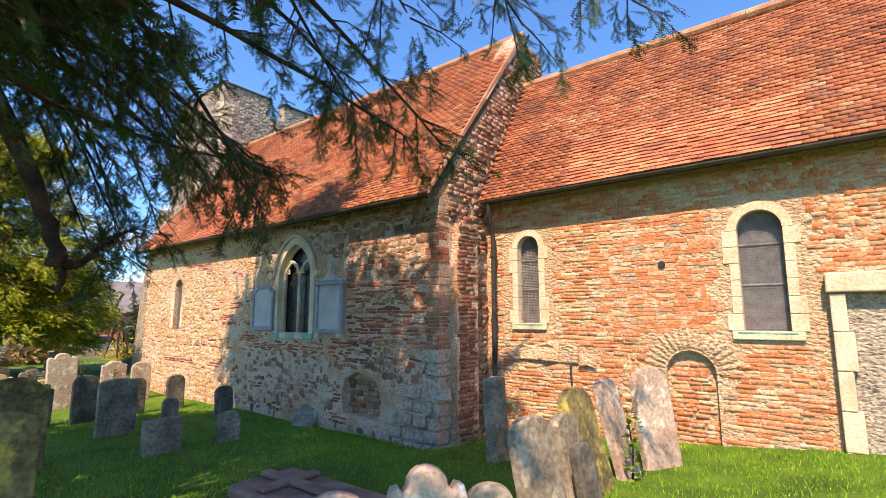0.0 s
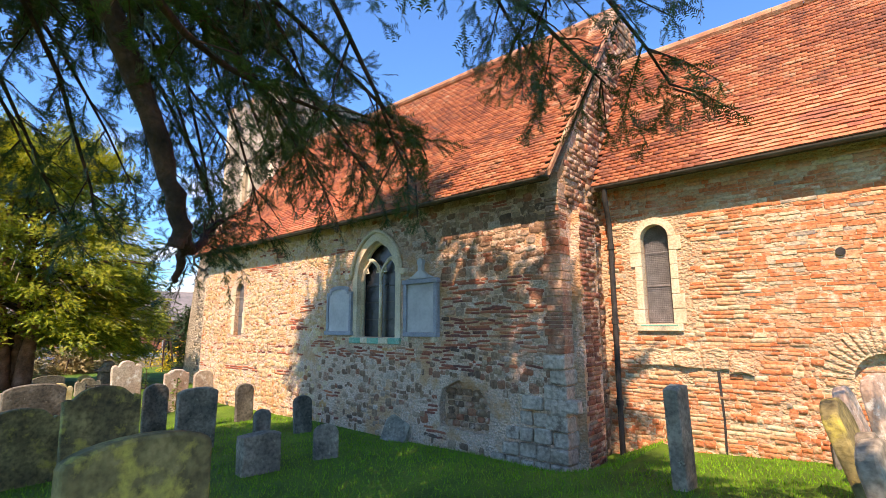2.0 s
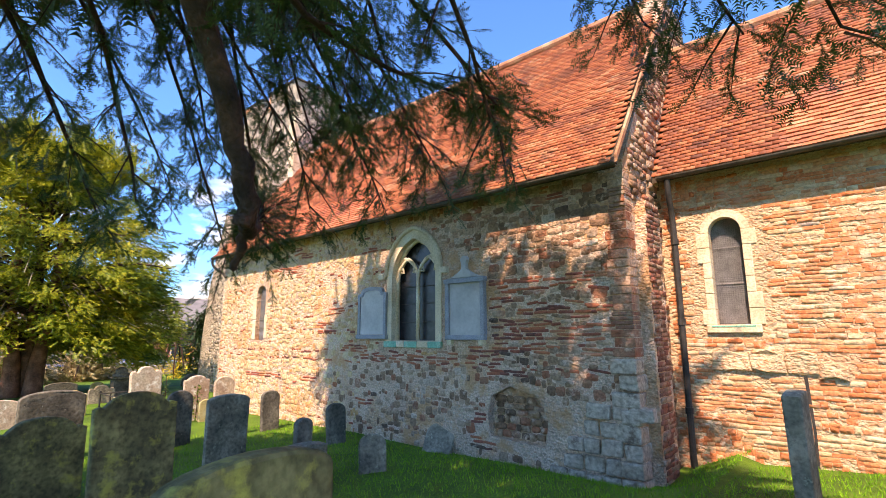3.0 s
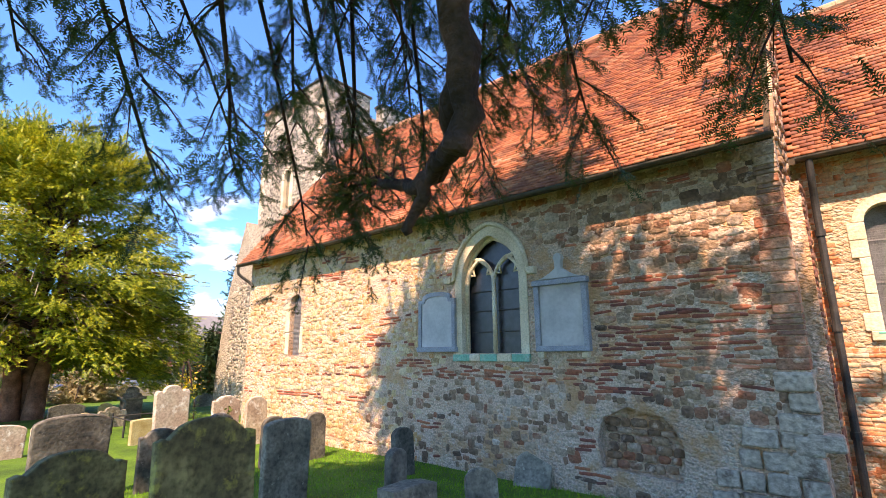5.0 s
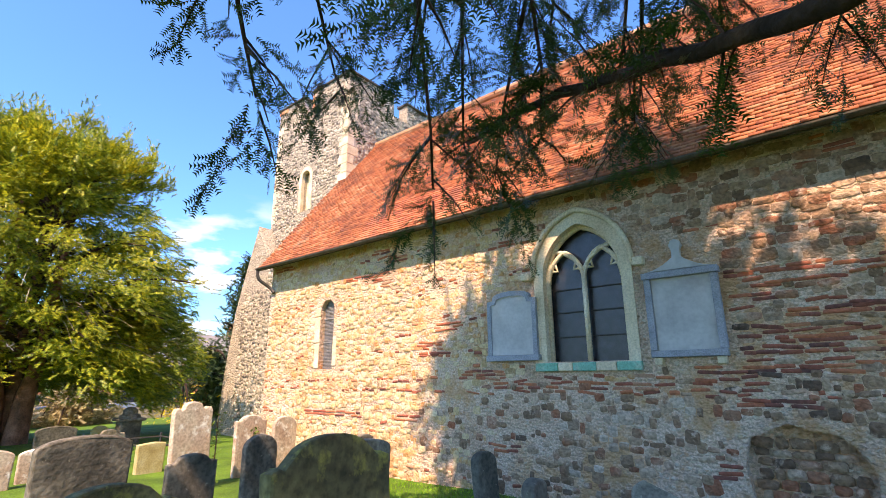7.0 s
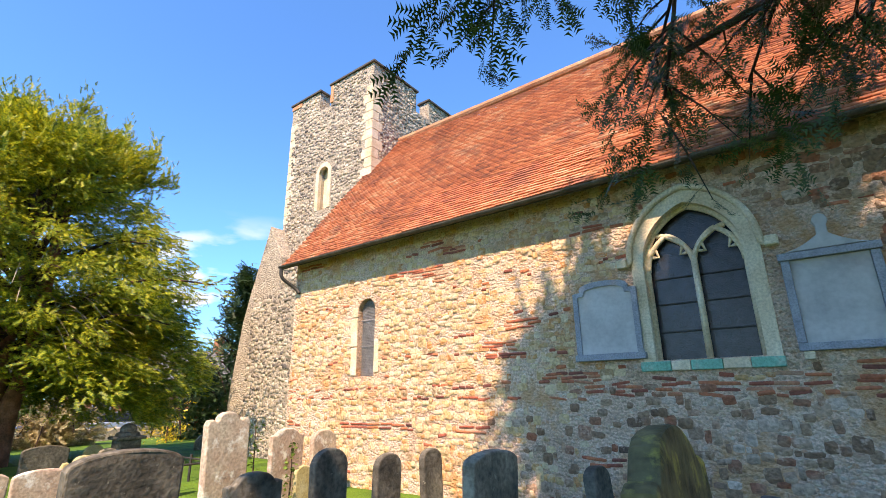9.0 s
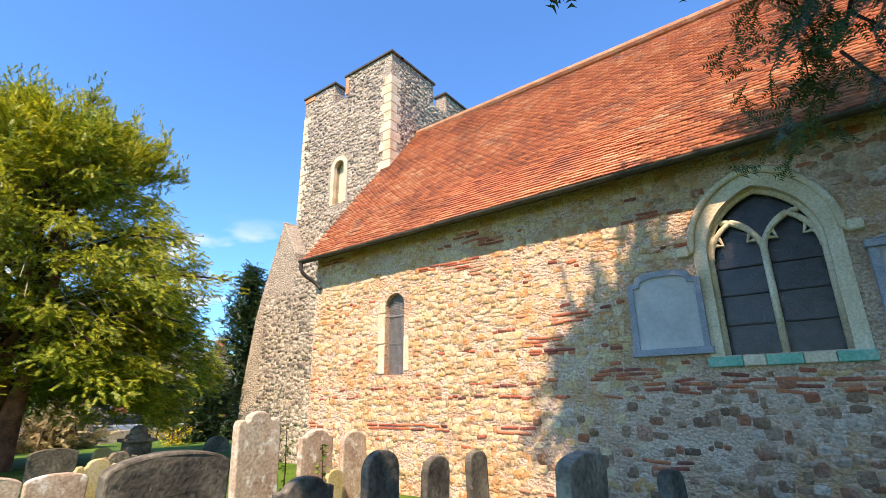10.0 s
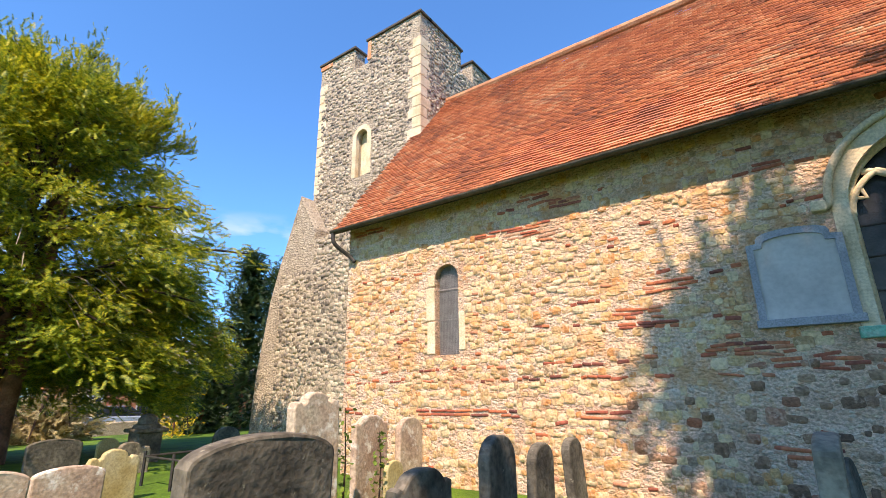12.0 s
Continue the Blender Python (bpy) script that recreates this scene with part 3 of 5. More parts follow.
for x0, x1, z0, z1 in ((-19.215, -19.08, TZ + 0.08, TZ + 0.7), (TX0 - 0.02, TX0 + 0.5, TZ + 0.56, TZ + 0.71)):
    tpart("brick_end", box(bmesh.new(), x0, x1, TY0 - 0.03, TY0 + 0.41, z0, z1, 0.01), M_BRICK, "orange brick patching")
# battered south-west buttress
tpart("buttress", prism(bmesh.new(), [(TX0 - 1.5, -1), (TX0 + 0.7, -1), (TX0 + 0.7, 5.0), (TX0, 6.1), (TX0 - 0.05, 5.9), (TX0 - 0.75, 4.0), (TX0 - 1.0, 3.2), (TX0 - 1.35, 1.2)], TY0 - 0.45, TY0 + 0.6, 0.03), M_FLINT_WALL)
tpart("lower_stage", box(bmesh.new(), TX0 + 0.7, TX1 - 0.02, TY0 - 0.447, TY0 + 0.1, -1, 4.7), M_FLINT_WALL)
for k in range(17):
    z = 4.75 + k * 0.3
    a = 0.42 if k % 2 else 0.26
    b = 0.26 if k % 2 else 0.42
    tpart("quoin", box(bmesh.new(), TX1 - a, TX1 + 0.012, TY0 - 0.012, TY0 + b, z, z + 0.285, 0.012), M_DRESSED)
    if z > 6:
        tpart("quoin", box(bmesh.new(), TX0 - 0.012, TX0 + b * 0.8, TY0 - 0.012, TY0 + a, z, z + 0.285, 0.012), M_DRESSED)


def frame_ring(bm, outline_in, outline_out, y0, y1):
    """A flat surround between two outlines with equal counts (both open at the ends)."""
    n = len(outline_in)
    q = [[bm.verts.new((x, y, z)) for x, z in o] for o in (outline_in, outline_out) for y in (y0, y1)]
    fs = []
    for i in range(n - 1):
        fs += [bm.faces.new((q[0][i], q[0][i + 1], q[2][i + 1], q[2][i])), bm.faces.new((q[1][i], q[3][i], q[3][i + 1], q[1][i + 1])),
               bm.faces.new((q[0][i], q[1][i], q[1][i + 1], q[0][i + 1])), bm.faces.new((q[2][i], q[2][i + 1], q[3][i + 1], q[3][i]))]
    for i in (0, n - 1):
        fs.append(bm.faces.new((q[0][i], q[2][i], q[3][i], q[1][i])))
    bmesh.ops.recalc_face_normals(bm, faces=fs)
    return bm


def offset_round(x0, x1, z0, z1, d, n=12):
    r = (x1 - x0) / 2
    cx = (x0 + x1) / 2
    return [(x1 + d, z0)] + [(cx + (r + d) * math.cos(a), z1 - r + (r + d) * math.sin(a)) for a in [math.pi * k / n for k in range(n + 1)]] + [(x0 - d, z0)]


tpart("window_surround", frame_ring(bmesh.new(), offset_round(-19.55, -19.12, 6.35, 7.75, -0.005), offset_round(-19.55, -19.12, 6.35, 7.75, 0.13), TY0 - 0.015, TY0 + 0.1), M_DRESSED)


# ---- lancet windows ----
def lancet(name, x0, x1, z0, z1, wall_y, surround, label, depth=0.16, wire=0.03, blocks=True):
    thing = empty(name, ((x0 + x1) / 2, wall_y, z0), label, "window", kind="structure")
    inv = Matrix.Translation(thing.location).inverted()

    def put(nm, bm, mat, lab=""):
        ob = part(nm, bm, mat, thing, lab)
        ob.matrix_parent_inverse = inv
    put("glass", prism(bmesh.new(), round_arch(x0 - 0.01, x1 + 0.01, z0 - 0.01, z1 + 0.01), wall_y + depth + 0.03, wall_y + depth + 0.06), M_GUARDED, "dark leaded glass")
    bm = bmesh.new()
    z = z0 + wire
    r = (x1 - x0) / 2
    cx = (x0 + x1) / 2
    while z < z1 - 0.02:
        h = r if z < z1 - r else math.sqrt(max(0.0, r * r - (z - z1 + r) ** 2))
        box(bm, cx - h, cx + h, wall_y + depth, wall_y + depth + 0.006, z - 0.0035, z + 0.0035)
        z += wire
    x = x0 + wire
    while x < x1 - 0.01:
        top = z1 - r + math.sqrt(max(0, r * r - (x - cx) ** 2))
        box(bm, x - 0.0035, x + 0.0035, wall_y + depth + 0.007, wall_y + depth + 0.013, z0, top)
        x += wire
    put("wire_guard", bm, M_MESH, "fine grey wire guard")
    for k in (0.38, 0.72):
        z = z0 + (z1 - z0) * k
        put("saddle_bar", box(bmesh.new(), x0, x1, wall_y + depth - 0.014, wall_y + depth - 0.002, z - 0.008, z + 0.008), M_MESH)
    if surround:
        inn, out = offset_round(x0, x1, z0, z1, -0.004), offset_round(x0, x1, z0, z1, surround)
        # jamb stones one above another, then arch stones
        n = 6
        zs = z1 - r
        for side, xa, xb in ((0, x0 - surround, x0 + 0.004), (1, x1 - 0.004, x1 + surround)):
            for k in range(n):
                a, b = z0 + (zs - z0) * k / n, z0 + (zs - z0) * (k + 1) / n - 0.006
                ext = 0.07 * ((k * 7 + side * 3) % 5 in (0, 3)) if blocks else 0
                put("jamb_stone", box(bmesh.new(), xa - (ext if side == 0 else 0), xb + (ext if side else 0), wall_y - 0.02, wall_y + depth - 0.02, a, b, 0.008), M_DRESSED)
        for k in range(6):
            i, o = inn[1 + 2 * k:4 + 2 * k], out[1 + 2 * k:4 + 2 * k]
            put("arch_stone", frame_ring(bmesh.new(), i, o, wall_y - 0.02, wall_y + depth - 0.02), M_DRESSED)
        put("sill", box(bmesh.new(), x0 - surround - 0.02, x1 + surround + 0.02, wall_y - 0.05, wall_y + depth, z0 - 0.12, z0 - 0.002, 0.012), M_DRESSED)
        put("sill_stain", box(bmesh.new(), x0 - surround + 0.05, x1 + surround - 0.05, wall_y - 0.056, wall_y - 0.052, z0 - 0.035, z0 - 0.015), M_COPPER, "green copper stain")
    return thing


lancet("window_1", -4.50, -4.06, 1.60, 3.22, CY, 0.11, "narrow round-headed lancet with pale stone surround")
lancet("window_2", -0.92, -0.37, 1.52, 3.22, CY, 0.12, "tall round-headed lancet with cream stone surround")
lancet("window_3", -15.42, -14.96, 1.34, 2.82, NY, 0.0, "small slit window with worn edges in the nave", 0.10)
for xa, xb, za, zb in ((-15.60, -15.425, 1.9, 2.45), (-15.58, -15.425, 1.36, 1.88), (-14.955, -14.84, 1.4, 2.0), (-15.56, -15.425, 2.47, 2.66)):
    s = part("jamb_stone", box(bmesh.new(), xa, xb, NY - 0.02, NY + 0.12, za, zb, 0.015), M_DRESSED, bpy.data.objects["window_3"])
    s.matrix_parent_inverse = Matrix.Translation(bpy.data.objects["window_3"].location).inverted()

# ---- traceried nave window ----
win = empty("window_4", (-9.39, NY, 1.3), "pointed two-light traceried window with green-stained sill", "window", kind="structure")
winv = Matrix.Translation(win.location).inverted()


def wput(nm, bm, mat, lab="", smooth=False):
    ob = part(nm, bm, mat, win, lab, smooth)
    ob.matrix_parent_inverse = winv
    return ob


wput("glass", prism(bmesh.new(), pointed_arch(-10.0, -8.78, 1.35, 2.58, 3.37), NY + 0.24, NY + 0.27), M_LEAD, "dark leaded glass")


def arch_pts(x0, x1, z0, spring, apex, n=12):
    o = pointed_arch(x0, x1, z0, spring, apex, n)
    return o[1:] + [o[0]]


def sweep_xz(bm, line, y, r, sides=8):
    return tube(bm, [(x, y, z) for x, z in line], r, sides)


mid = -9.39
wput("jamb_stones", frame_ring(bmesh.new(), arch_pts(-9.98, -8.80, 1.34, 2.58, 3.35), arch_pts(-10.13, -8.65, 1.34, 2.60, 3.52), NY - 0.015, NY + 0.22), M_DRESSED, "worn cream stone jambs")
wput("inner_order", sweep_xz(bmesh.new(), arch_pts(-9.97, -8.81, 1.36, 2.58, 3.33), NY + 0.14, 0.045), M_DRESSED, "", True)
wput("mullion", tube(bmesh.new(), [(mid, NY + 0.14, 1.36), (mid, NY + 0.14, 2.66)], 0.04, 8), M_DRESSED, "pale mullion stained green", True)
for x0, x1 in ((-9.95, mid), (mid, -8.83)):
    wput("light_arch", sweep_xz(bmesh.new(), arch_pts(x0, x1, 2.45, 2.52, 2.98)[1:-1], NY + 0.14, 0.034), M_DRESSED, "", True)
    c = (x0 + x1) / 2
    for s in (-1, 1):
        wput("cusp", tube(bmesh.new(), [(c + s * 0.24, NY + 0.15, 2.72), (c + s * 0.13, NY + 0.15, 2.70), (c + s * 0.17, NY + 0.15, 2.82)], [0.03, 0.018, 0.025], 6), M_DRESSED)
    for z in (1.72, 2.08, 2.42):
        wput("glazing_bar", box(bmesh.new(), x0 + 0.03, x1 - 0.03, NY + 0.215, NY + 0.235, z - 0.008, z + 0.008), M_IRON)
for s in (-1, 1):
    wput("tracery_bar", tube(bmesh.new(), smooth_path([(mid, NY + 0.14, 2.66), (mid + s * 0.12, NY + 0.14, 2.84), (mid + s * 0.32, NY + 0.14, 2.98), (mid + s * 0.41, NY + 0.14, 2.99)]), 0.032, 8), M_DRESSED, "", True)
wput("hood_mould", sweep_xz(bmesh.new(), [(-8.54, 2.64), (-8.62, 2.64)] + arch_pts(-10.14, -8.64, 2.66, 2.66, 3.56)[1:-1] + [(-10.16, 2.64), (-10.24, 2.64)], NY - 0.03, 0.042), M_DRESSED, "projecting pale stone hood mould", True)
for s in (-10.24, -8.54):
    wput("label_stop", box(bmesh.new(), s - 0.07, s + 0.07, NY - 0.10, NY + 0.02, 2.58, 2.70, 0.02), M_DRESSED)
sx = -10.16
for wd, mt in ((0.36, M_COPPER), (0.22, M_DRESSED), (0.34, M_COPPER), (0.28, M_DRESSED), (0.33, M_COPPER)):
    wput("sill_stone", box(bmesh.new(), sx, sx + wd - 0.006, NY - 0.06, NY + 0.24, 1.23, 1.345, 0.012), mt)
    sx += wd

# ---- wall tablets ----
def tablet(name, x0, x1, z0, z1, kind_top, label):
    thing = empty(name, ((x0 + x1) / 2, NY, z0), label, "wall tablet")
    inv = Matrix.Translation(thing.location).inverted()

    def put(nm, bm, mat, lab=""):
        ob = part(nm, bm, mat, thing, lab)
        ob.matrix_parent_inverse = inv
    f = 0.085
    y = NY - 0.035
    cx = (x0 + x1) / 2
    if kind_top == "pediment":
        put("panel", box(bmesh.new(), x0 + f, x1 - f, y - 0.02, NY + 0.02, z0 + f, z1 - f), M_TABLET)
        put("bottom_rail", box(bmesh.new(), x0, x1, y - 0.06, NY + 0.02, z0, z0 + f - 0.003, 0.008), M_TABFRAME)
        put("top_rail", box(bmesh.new(), x0 - 0.02, x1 + 0.02, y - 0.07, NY + 0.02, z1 - f + 0.003, z1, 0.008), M_TABFRAME)
        for a, b in ((x0, x0 + f - 0.003), (x1 - f + 0.003, x1)):
            put("side_rail", box(bmesh.new(), a, b, y - 0.055, NY + 0.02, z0 + f, z1 - f, 0.008), M_TABFRAME)
        n = 8
        half = (x1 - x0) / 2
        crest = [(cx + half * (1 - t) * 0.95, z1 + 0.01 + 0.20 * t ** 1.8) for t in [k / n for k in range(n)]]
        crest += [(cx + 0.05, z1 + 0.22), (cx + 0.05, z1 + 0.27), (cx + 0.075, z1 + 0.32), (cx + 0.05, z1 + 0.38), (cx, z1 + 0.40)]
        out = crest + [(2 * cx - x, z) for x, z in crest[:-1]][::-1]
        put("pediment", prism(bmesh.new(), out, y - 0.05, NY + 0.02, 0.008), M_TABLET)
        for s in (x0 + 0.08, x1 - 0.08):
            put("corbel", box(bmesh.new(), s - 0.05, s + 0.05, y - 0.05, NY + 0.02, z0 - 0.09, z0 - 0.002, 0.012), M_DRESSED)
    else:
        n = 8
        sh = 0.10
        top = [(x1, z0), (x1, z1 - 0.12), (x1 - sh, z1 - 0.11), (x1 - sh, z1 - 0.07)]
        top += [(cx + ((x1 - x0) / 2 - sh) * math.cos(a), z1 - 0.06 + 0.08 * math.sin(a)) for a in [math.pi * k / n for k in range(1, n)]]
        top += [(x0 + sh, z1 - 0.07), (x0 + sh, z1 - 0.11), (x0, z1 - 0.12), (x0, z0)]
        inn = [(cx + (x - cx) * 0.84, z0 + 0.06 + (z - z0) * 0.87) for x, z in top]
        put("frame", frame_ring(bmesh.new(), inn, top, y - 0.04, NY + 0.02), M_TABFRAME)
        put("panel", prism(bmesh.new(), inn, y - 0.015, NY + 0.02), M_TABLET)
        put("bottom_rail", box(bmesh.new(), x0 - 0.03, x1 + 0.03, y - 0.06, NY + 0.02, z0 - 0.03, z0 + 0.055, 0.01), M_TABFRAME)
    return thing


tablet("wall_tablet", -8.50, -7.64, 1.38, 2.45, "pediment", "grey framed memorial tablet with a small pediment")
tablet("wall_tablet", -10.97, -10.10, 1.42, 2.44, "curved", "pale memorial tablet with a shouldered curved top")

# ---- chancel doorway ----
door = empty("door_1", (0.62, CY, 0), "blocked square doorway with cream stone jambs and lintel", "doorway", kind="structure")
dinv = Matrix.Translation(door.location).inverted()
for nm, b, mt in (("lintel", (0.02, 1.25, CY - 0.18, CY + 0.3, 2.02, 2.27), M_DRESSED), ("jamb", (1.06, 1.26, CY - 0.14, CY + 0.3, -0.4, 2.01), M_DRESSED)):
    ob = part(nm, box(bmesh.new(), *b, 0.02), mt, door)
    ob.matrix_parent_inverse = dinv
for k in range(5):
    z = -0.4 + k * 0.482
    ob = part("jamb_stone", box(bmesh.new(), 0.05, 0.21 + 0.05 * (k % 2), CY - 0.14, CY + 0.3, z, z + 0.476, 0.015), M_DRESSED, door)
    ob.matrix_parent_inverse = dinv
ob = part("blocking", box(bmesh.new(), 0.19, 1.08, CY - 0.02, CY + 0.3, -0.4, 2.01), M_FLINT_WALL, door, "flint and brick blocking")
ob.matrix_parent_inverse = dinv

# ---- masonry pieces ----
def stone_shape(rn, wear):
    """A unit stone, about 1 x 1 across, standing out of the wall towards -y; wear: how far its corners are gone."""
    ring = []
    for cx, cz in ((1, 1), (-1, 1), (-1, -1), (1, -1)):
        a, b = rn.uniform(0.3, 1) * wear, rn.uniform(0.3, 1) * wear
        pair = [(cx * 0.5, cz * (0.5 - a)), (cx * (0.5 - b), cz * 0.5)]
        ring += pair if cx * cz > 0 else pair[::-1]
    j = 0.16 * wear
    ring = [(x + rn.uniform(-j, j), z + rn.uniform(-j, j)) for x, z in ring]
    tilt, slope = rn.uniform(-0.25, 0.25), rn.uniform(-0.3, 0.3)
    v = [(x, 0.0, z) for x, z in ring] + [(x * 0.98, -0.72, z * 0.97) for x, z in ring]
    v += [(x * 0.95, -1.0 + x * tilt + z * slope, z * 0.92) for x, z in ring]
    n = len(ring)
    f = []
    for r in (0, n):
        for k in range(n):
            k2 = (k + 1) % n
            f += [(r + k, r + k2, r + n + k2), (r + k, r + n + k2, r + n + k)]
    for k in range(1, n - 1):
        f.append((2 * n, 2 * n + k, 2 * n + k + 1))
    return np.array(v), np.array(f)


def masonry(parent, origin, ux, pieces, mat, mat_single, name, chosen, seed, wear=0.3):
    """pieces: (u, z, width, height, depth, turn). Those inside 'chosen' become single parts, the rest one mesh."""
    rn = random.Random(seed)
    forms = [stone_shape(rn, wear) for _ in range(10)]
    out = np.array((ux[1], -ux[0], 0.0))
    ux3 = np.array((ux[0], ux[1], 0.0))
    shared = []
    for v, f in forms:
        me = bpy.data.meshes.new(name)
        me.from_pydata([tuple(p) for p in v], [], [tuple(int(i) for i in t) for t in f])
        me.materials.append(mat_single)
        shared.append(me)
    V, F, at, singles = [], [], 0, 0
    pm = parent.matrix_basis.inverted()
    for u, z, w_, h_, d_, turn in pieces:
        k = rn.randrange(10)
        if singles < 300 and chosen(u, z):
            m = Matrix(((ux3[0] * w_, -out[0] * d_, 0, origin[0] + ux3[0] * u), (ux3[1] * w_, -out[1] * d_, 0, origin[1] + ux3[1] * u), (0, 0, h_, z), (0, 0, 0, 1)))
            o = new(name, shared[k])
            o.parent = parent
            o.matrix_parent_inverse = pm
            o.matrix_basis = m
            singles += 1
            continue
        v, f = forms[k]
        c, s = math.cos(turn), math.sin(turn)
        x, zz = v[:, 0] * w_, v[:, 2] * h_
        x, zz = x * c - zz * s, x * s + zz * c
        P = np.array(origin) + np.outer(u + x, ux3) + np.outer(-v[:, 1] * d_, out) + np.outer(z + zz, (0, 0, 1))
        V.append(P)
        F.append(f + at)
        at += len(v)
    if V:
        o = array_mesh(name + "s", np.concatenate(V), np.concatenate(F), mat, parent)
        o.matrix_parent_inverse = pm
        o["kind"] = "stuff"


def inside(u, z, keepouts, mx=0.0, mz=0.0):
    return any(a - mx < u < b + mx and c - mz < z < d + mz for a, b, c, d in keepouts)


def courses(u0, u1, z0, z1, h_range, w_range, gap, keepouts, rn, depth=(0.015, 0.05), skip=0.0, turn=0.06, style=None):
    out, z = [], z0
    while z < z1:
        h = rn.uniform(*h_range)
        u = u0 + rn.uniform(0, 0.1)
        while u < u1:
            hh, wr, sk = h, w_range, skip
            if style:
                hh, wr, sk = style(u, z, h, w_range, skip, rn)
            w_ = rn.uniform(*wr)
            if u + w_ > u1 + 0.03:
                break
            stack = max(1, round(h / (hh + 0.02)))
            for level in range(stack):
                h1 = hh * (rn.uniform(0.75, 1.3) if turn > 0.08 and stack == 1 else 1)
                cu = u + w_ / 2 + (rn.uniform(-0.05, 0.05) if stack > 1 else 0)
                cz = z + level * h / stack + h1 / 2 + rn.uniform(-0.02, 0.02) * (2 if turn > 0.08 and stack == 1 else 0.5)
                if rn.random() > sk and not inside(cu, cz, keepouts, w_ * 0.45, h1 * 0.45):
                    out.append((cu, cz, w_ * rn.uniform(0.98, 1.10), h1 * rn.uniform(0.95, 1.15), rn.uniform(*depth), rn.uniform(-turn, turn) * (0.4 if stack > 1 else 1)))
            u += w_ + rn.uniform(*gap)
        z += h + rn.uniform(*gap) * 0.7
    return out


rn = random.Random(5)


def nave_style(u, z, h, wr, sk, r):
    """Tile courses, dense rubble above, and sparse stones in wide mortar below."""
    n1 = noise.noise((u * 0.7, z * 3.4, 4))
    n2 = noise.noise((u * 0.8, z * 0.8, 14))
    if -11.6 < u < -7.4 and 0.92 < z < 1.2 and r.random() < 0.5:
        return 0.038, (0.12, 0.30), 0.15
    if -7.7 < u < -5.3 and 0.7 < z < 2.3 and n1 > -0.08:
        return 0.042, (0.12, 0.32), 0.06
    if n1 > 0.5:
        return 0.04, (0.12, 0.30), 0.1
    if z < 1.0 and u > -11.8:
        return h * r.uniform(0.6, 1.1), (0.05, 0.18), 0.42 + 0.5 * n2
    if u > -8.4:
        return h, (0.07, 0.25), 0.08
    return h * r.uniform(0.6, 1.0), (0.05, 0.17), 0.22 + 0.5 * n2


NAVE_KEEP = [(-10.28, -8.50, 1.2, 2.72), (-10.1, -8.7, 2.6, 3.2), (-9.8, -8.98, 3.1, 3.68), (-8.53, -7.6, 1.28, 2.9), (-11.02, -10.08, 1.36, 2.5), (-15.5, -14.9, 1.3, 2.86), (-7.66, -6.58, -0.2, 0.66), (-6.62, -5.2, -0.62, 0.42)]
nave_pieces = courses(NX0 + 0.02, NX1 - 0.22, -0.62, 3.74, (0.05, 0.14), (0.07, 0.24), (0.0, 0.018), NAVE_KEEP, rn, (0.002, 0.012), 0.15, 0.16, nave_style)
tile_pieces = [q for q in nave_pieces if q[3] < 0.052]
rough_pieces = [q for q in nave_pieces if q[3] >= 0.052]
# near the yew's shadow edge the stones change to the shade-darkened colours
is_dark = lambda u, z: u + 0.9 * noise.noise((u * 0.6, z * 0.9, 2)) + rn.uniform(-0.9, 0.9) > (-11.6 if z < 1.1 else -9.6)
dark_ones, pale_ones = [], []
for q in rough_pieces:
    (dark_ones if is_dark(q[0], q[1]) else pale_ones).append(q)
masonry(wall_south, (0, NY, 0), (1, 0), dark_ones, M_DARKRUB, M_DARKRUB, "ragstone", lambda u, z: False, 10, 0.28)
masonry(wall_south, (0, NY, 0), (1, 0), tile_pieces, M_OLDTILE, M_OLDTILE, "tile_course", lambda u, z: False, 23, 0.2)
masonry(wall_south, (0, NY, 0), (1, 0), pale_ones, M_RUBBLE, M_RUBBLE_P, "stone", lambda u, z: -12.6 < u < -10.2 and 0.0 < z < 3.0, 11, 0.26)
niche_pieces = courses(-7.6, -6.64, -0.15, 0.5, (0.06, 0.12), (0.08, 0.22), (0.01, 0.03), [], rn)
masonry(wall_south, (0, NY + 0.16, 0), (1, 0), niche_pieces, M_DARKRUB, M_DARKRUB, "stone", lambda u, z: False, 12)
# large grey blocks low at the south-east corner, and the quoins above
def worn(bm, amount):
    """Knocks the corners of a block about."""
    for v in bm.verts:
        v.co += amount * noise.noise_vector(v.co * 5.0)
    return bm


z = -0.62
row = 0
while z < 0.42:
    u = -6.55 + 0.1 * (row % 2) + 0.16 * row
    while u < -5.3:
        wd = rn.uniform(0.2, 0.34)
        part("block", worn(box(bmesh.new(), u, u + wd, NY - rn.uniform(0.03, 0.085), NY + 0.1, z, z + rn.uniform(0.18, 0.215), 0.028), 0.022), M_QUOIN, wall_south)
        u += wd + 0.02
    z += 0.235
    row += 1
for k in range(8):
    z = -0.62 + k * 0.222
    wide = 0.34 if k % 2 else 0.22
    part("quoin", worn(box(bmesh.new(), NX1 - wide, NX1 + 0.03, NY - rn.uniform(0.04, 0.08), NY + (0.24 if k % 2 else 0.36), z, z + 0.206, 0.026), 0.025), M_QUOIN, wall_south)
z = 1.16
k = 0
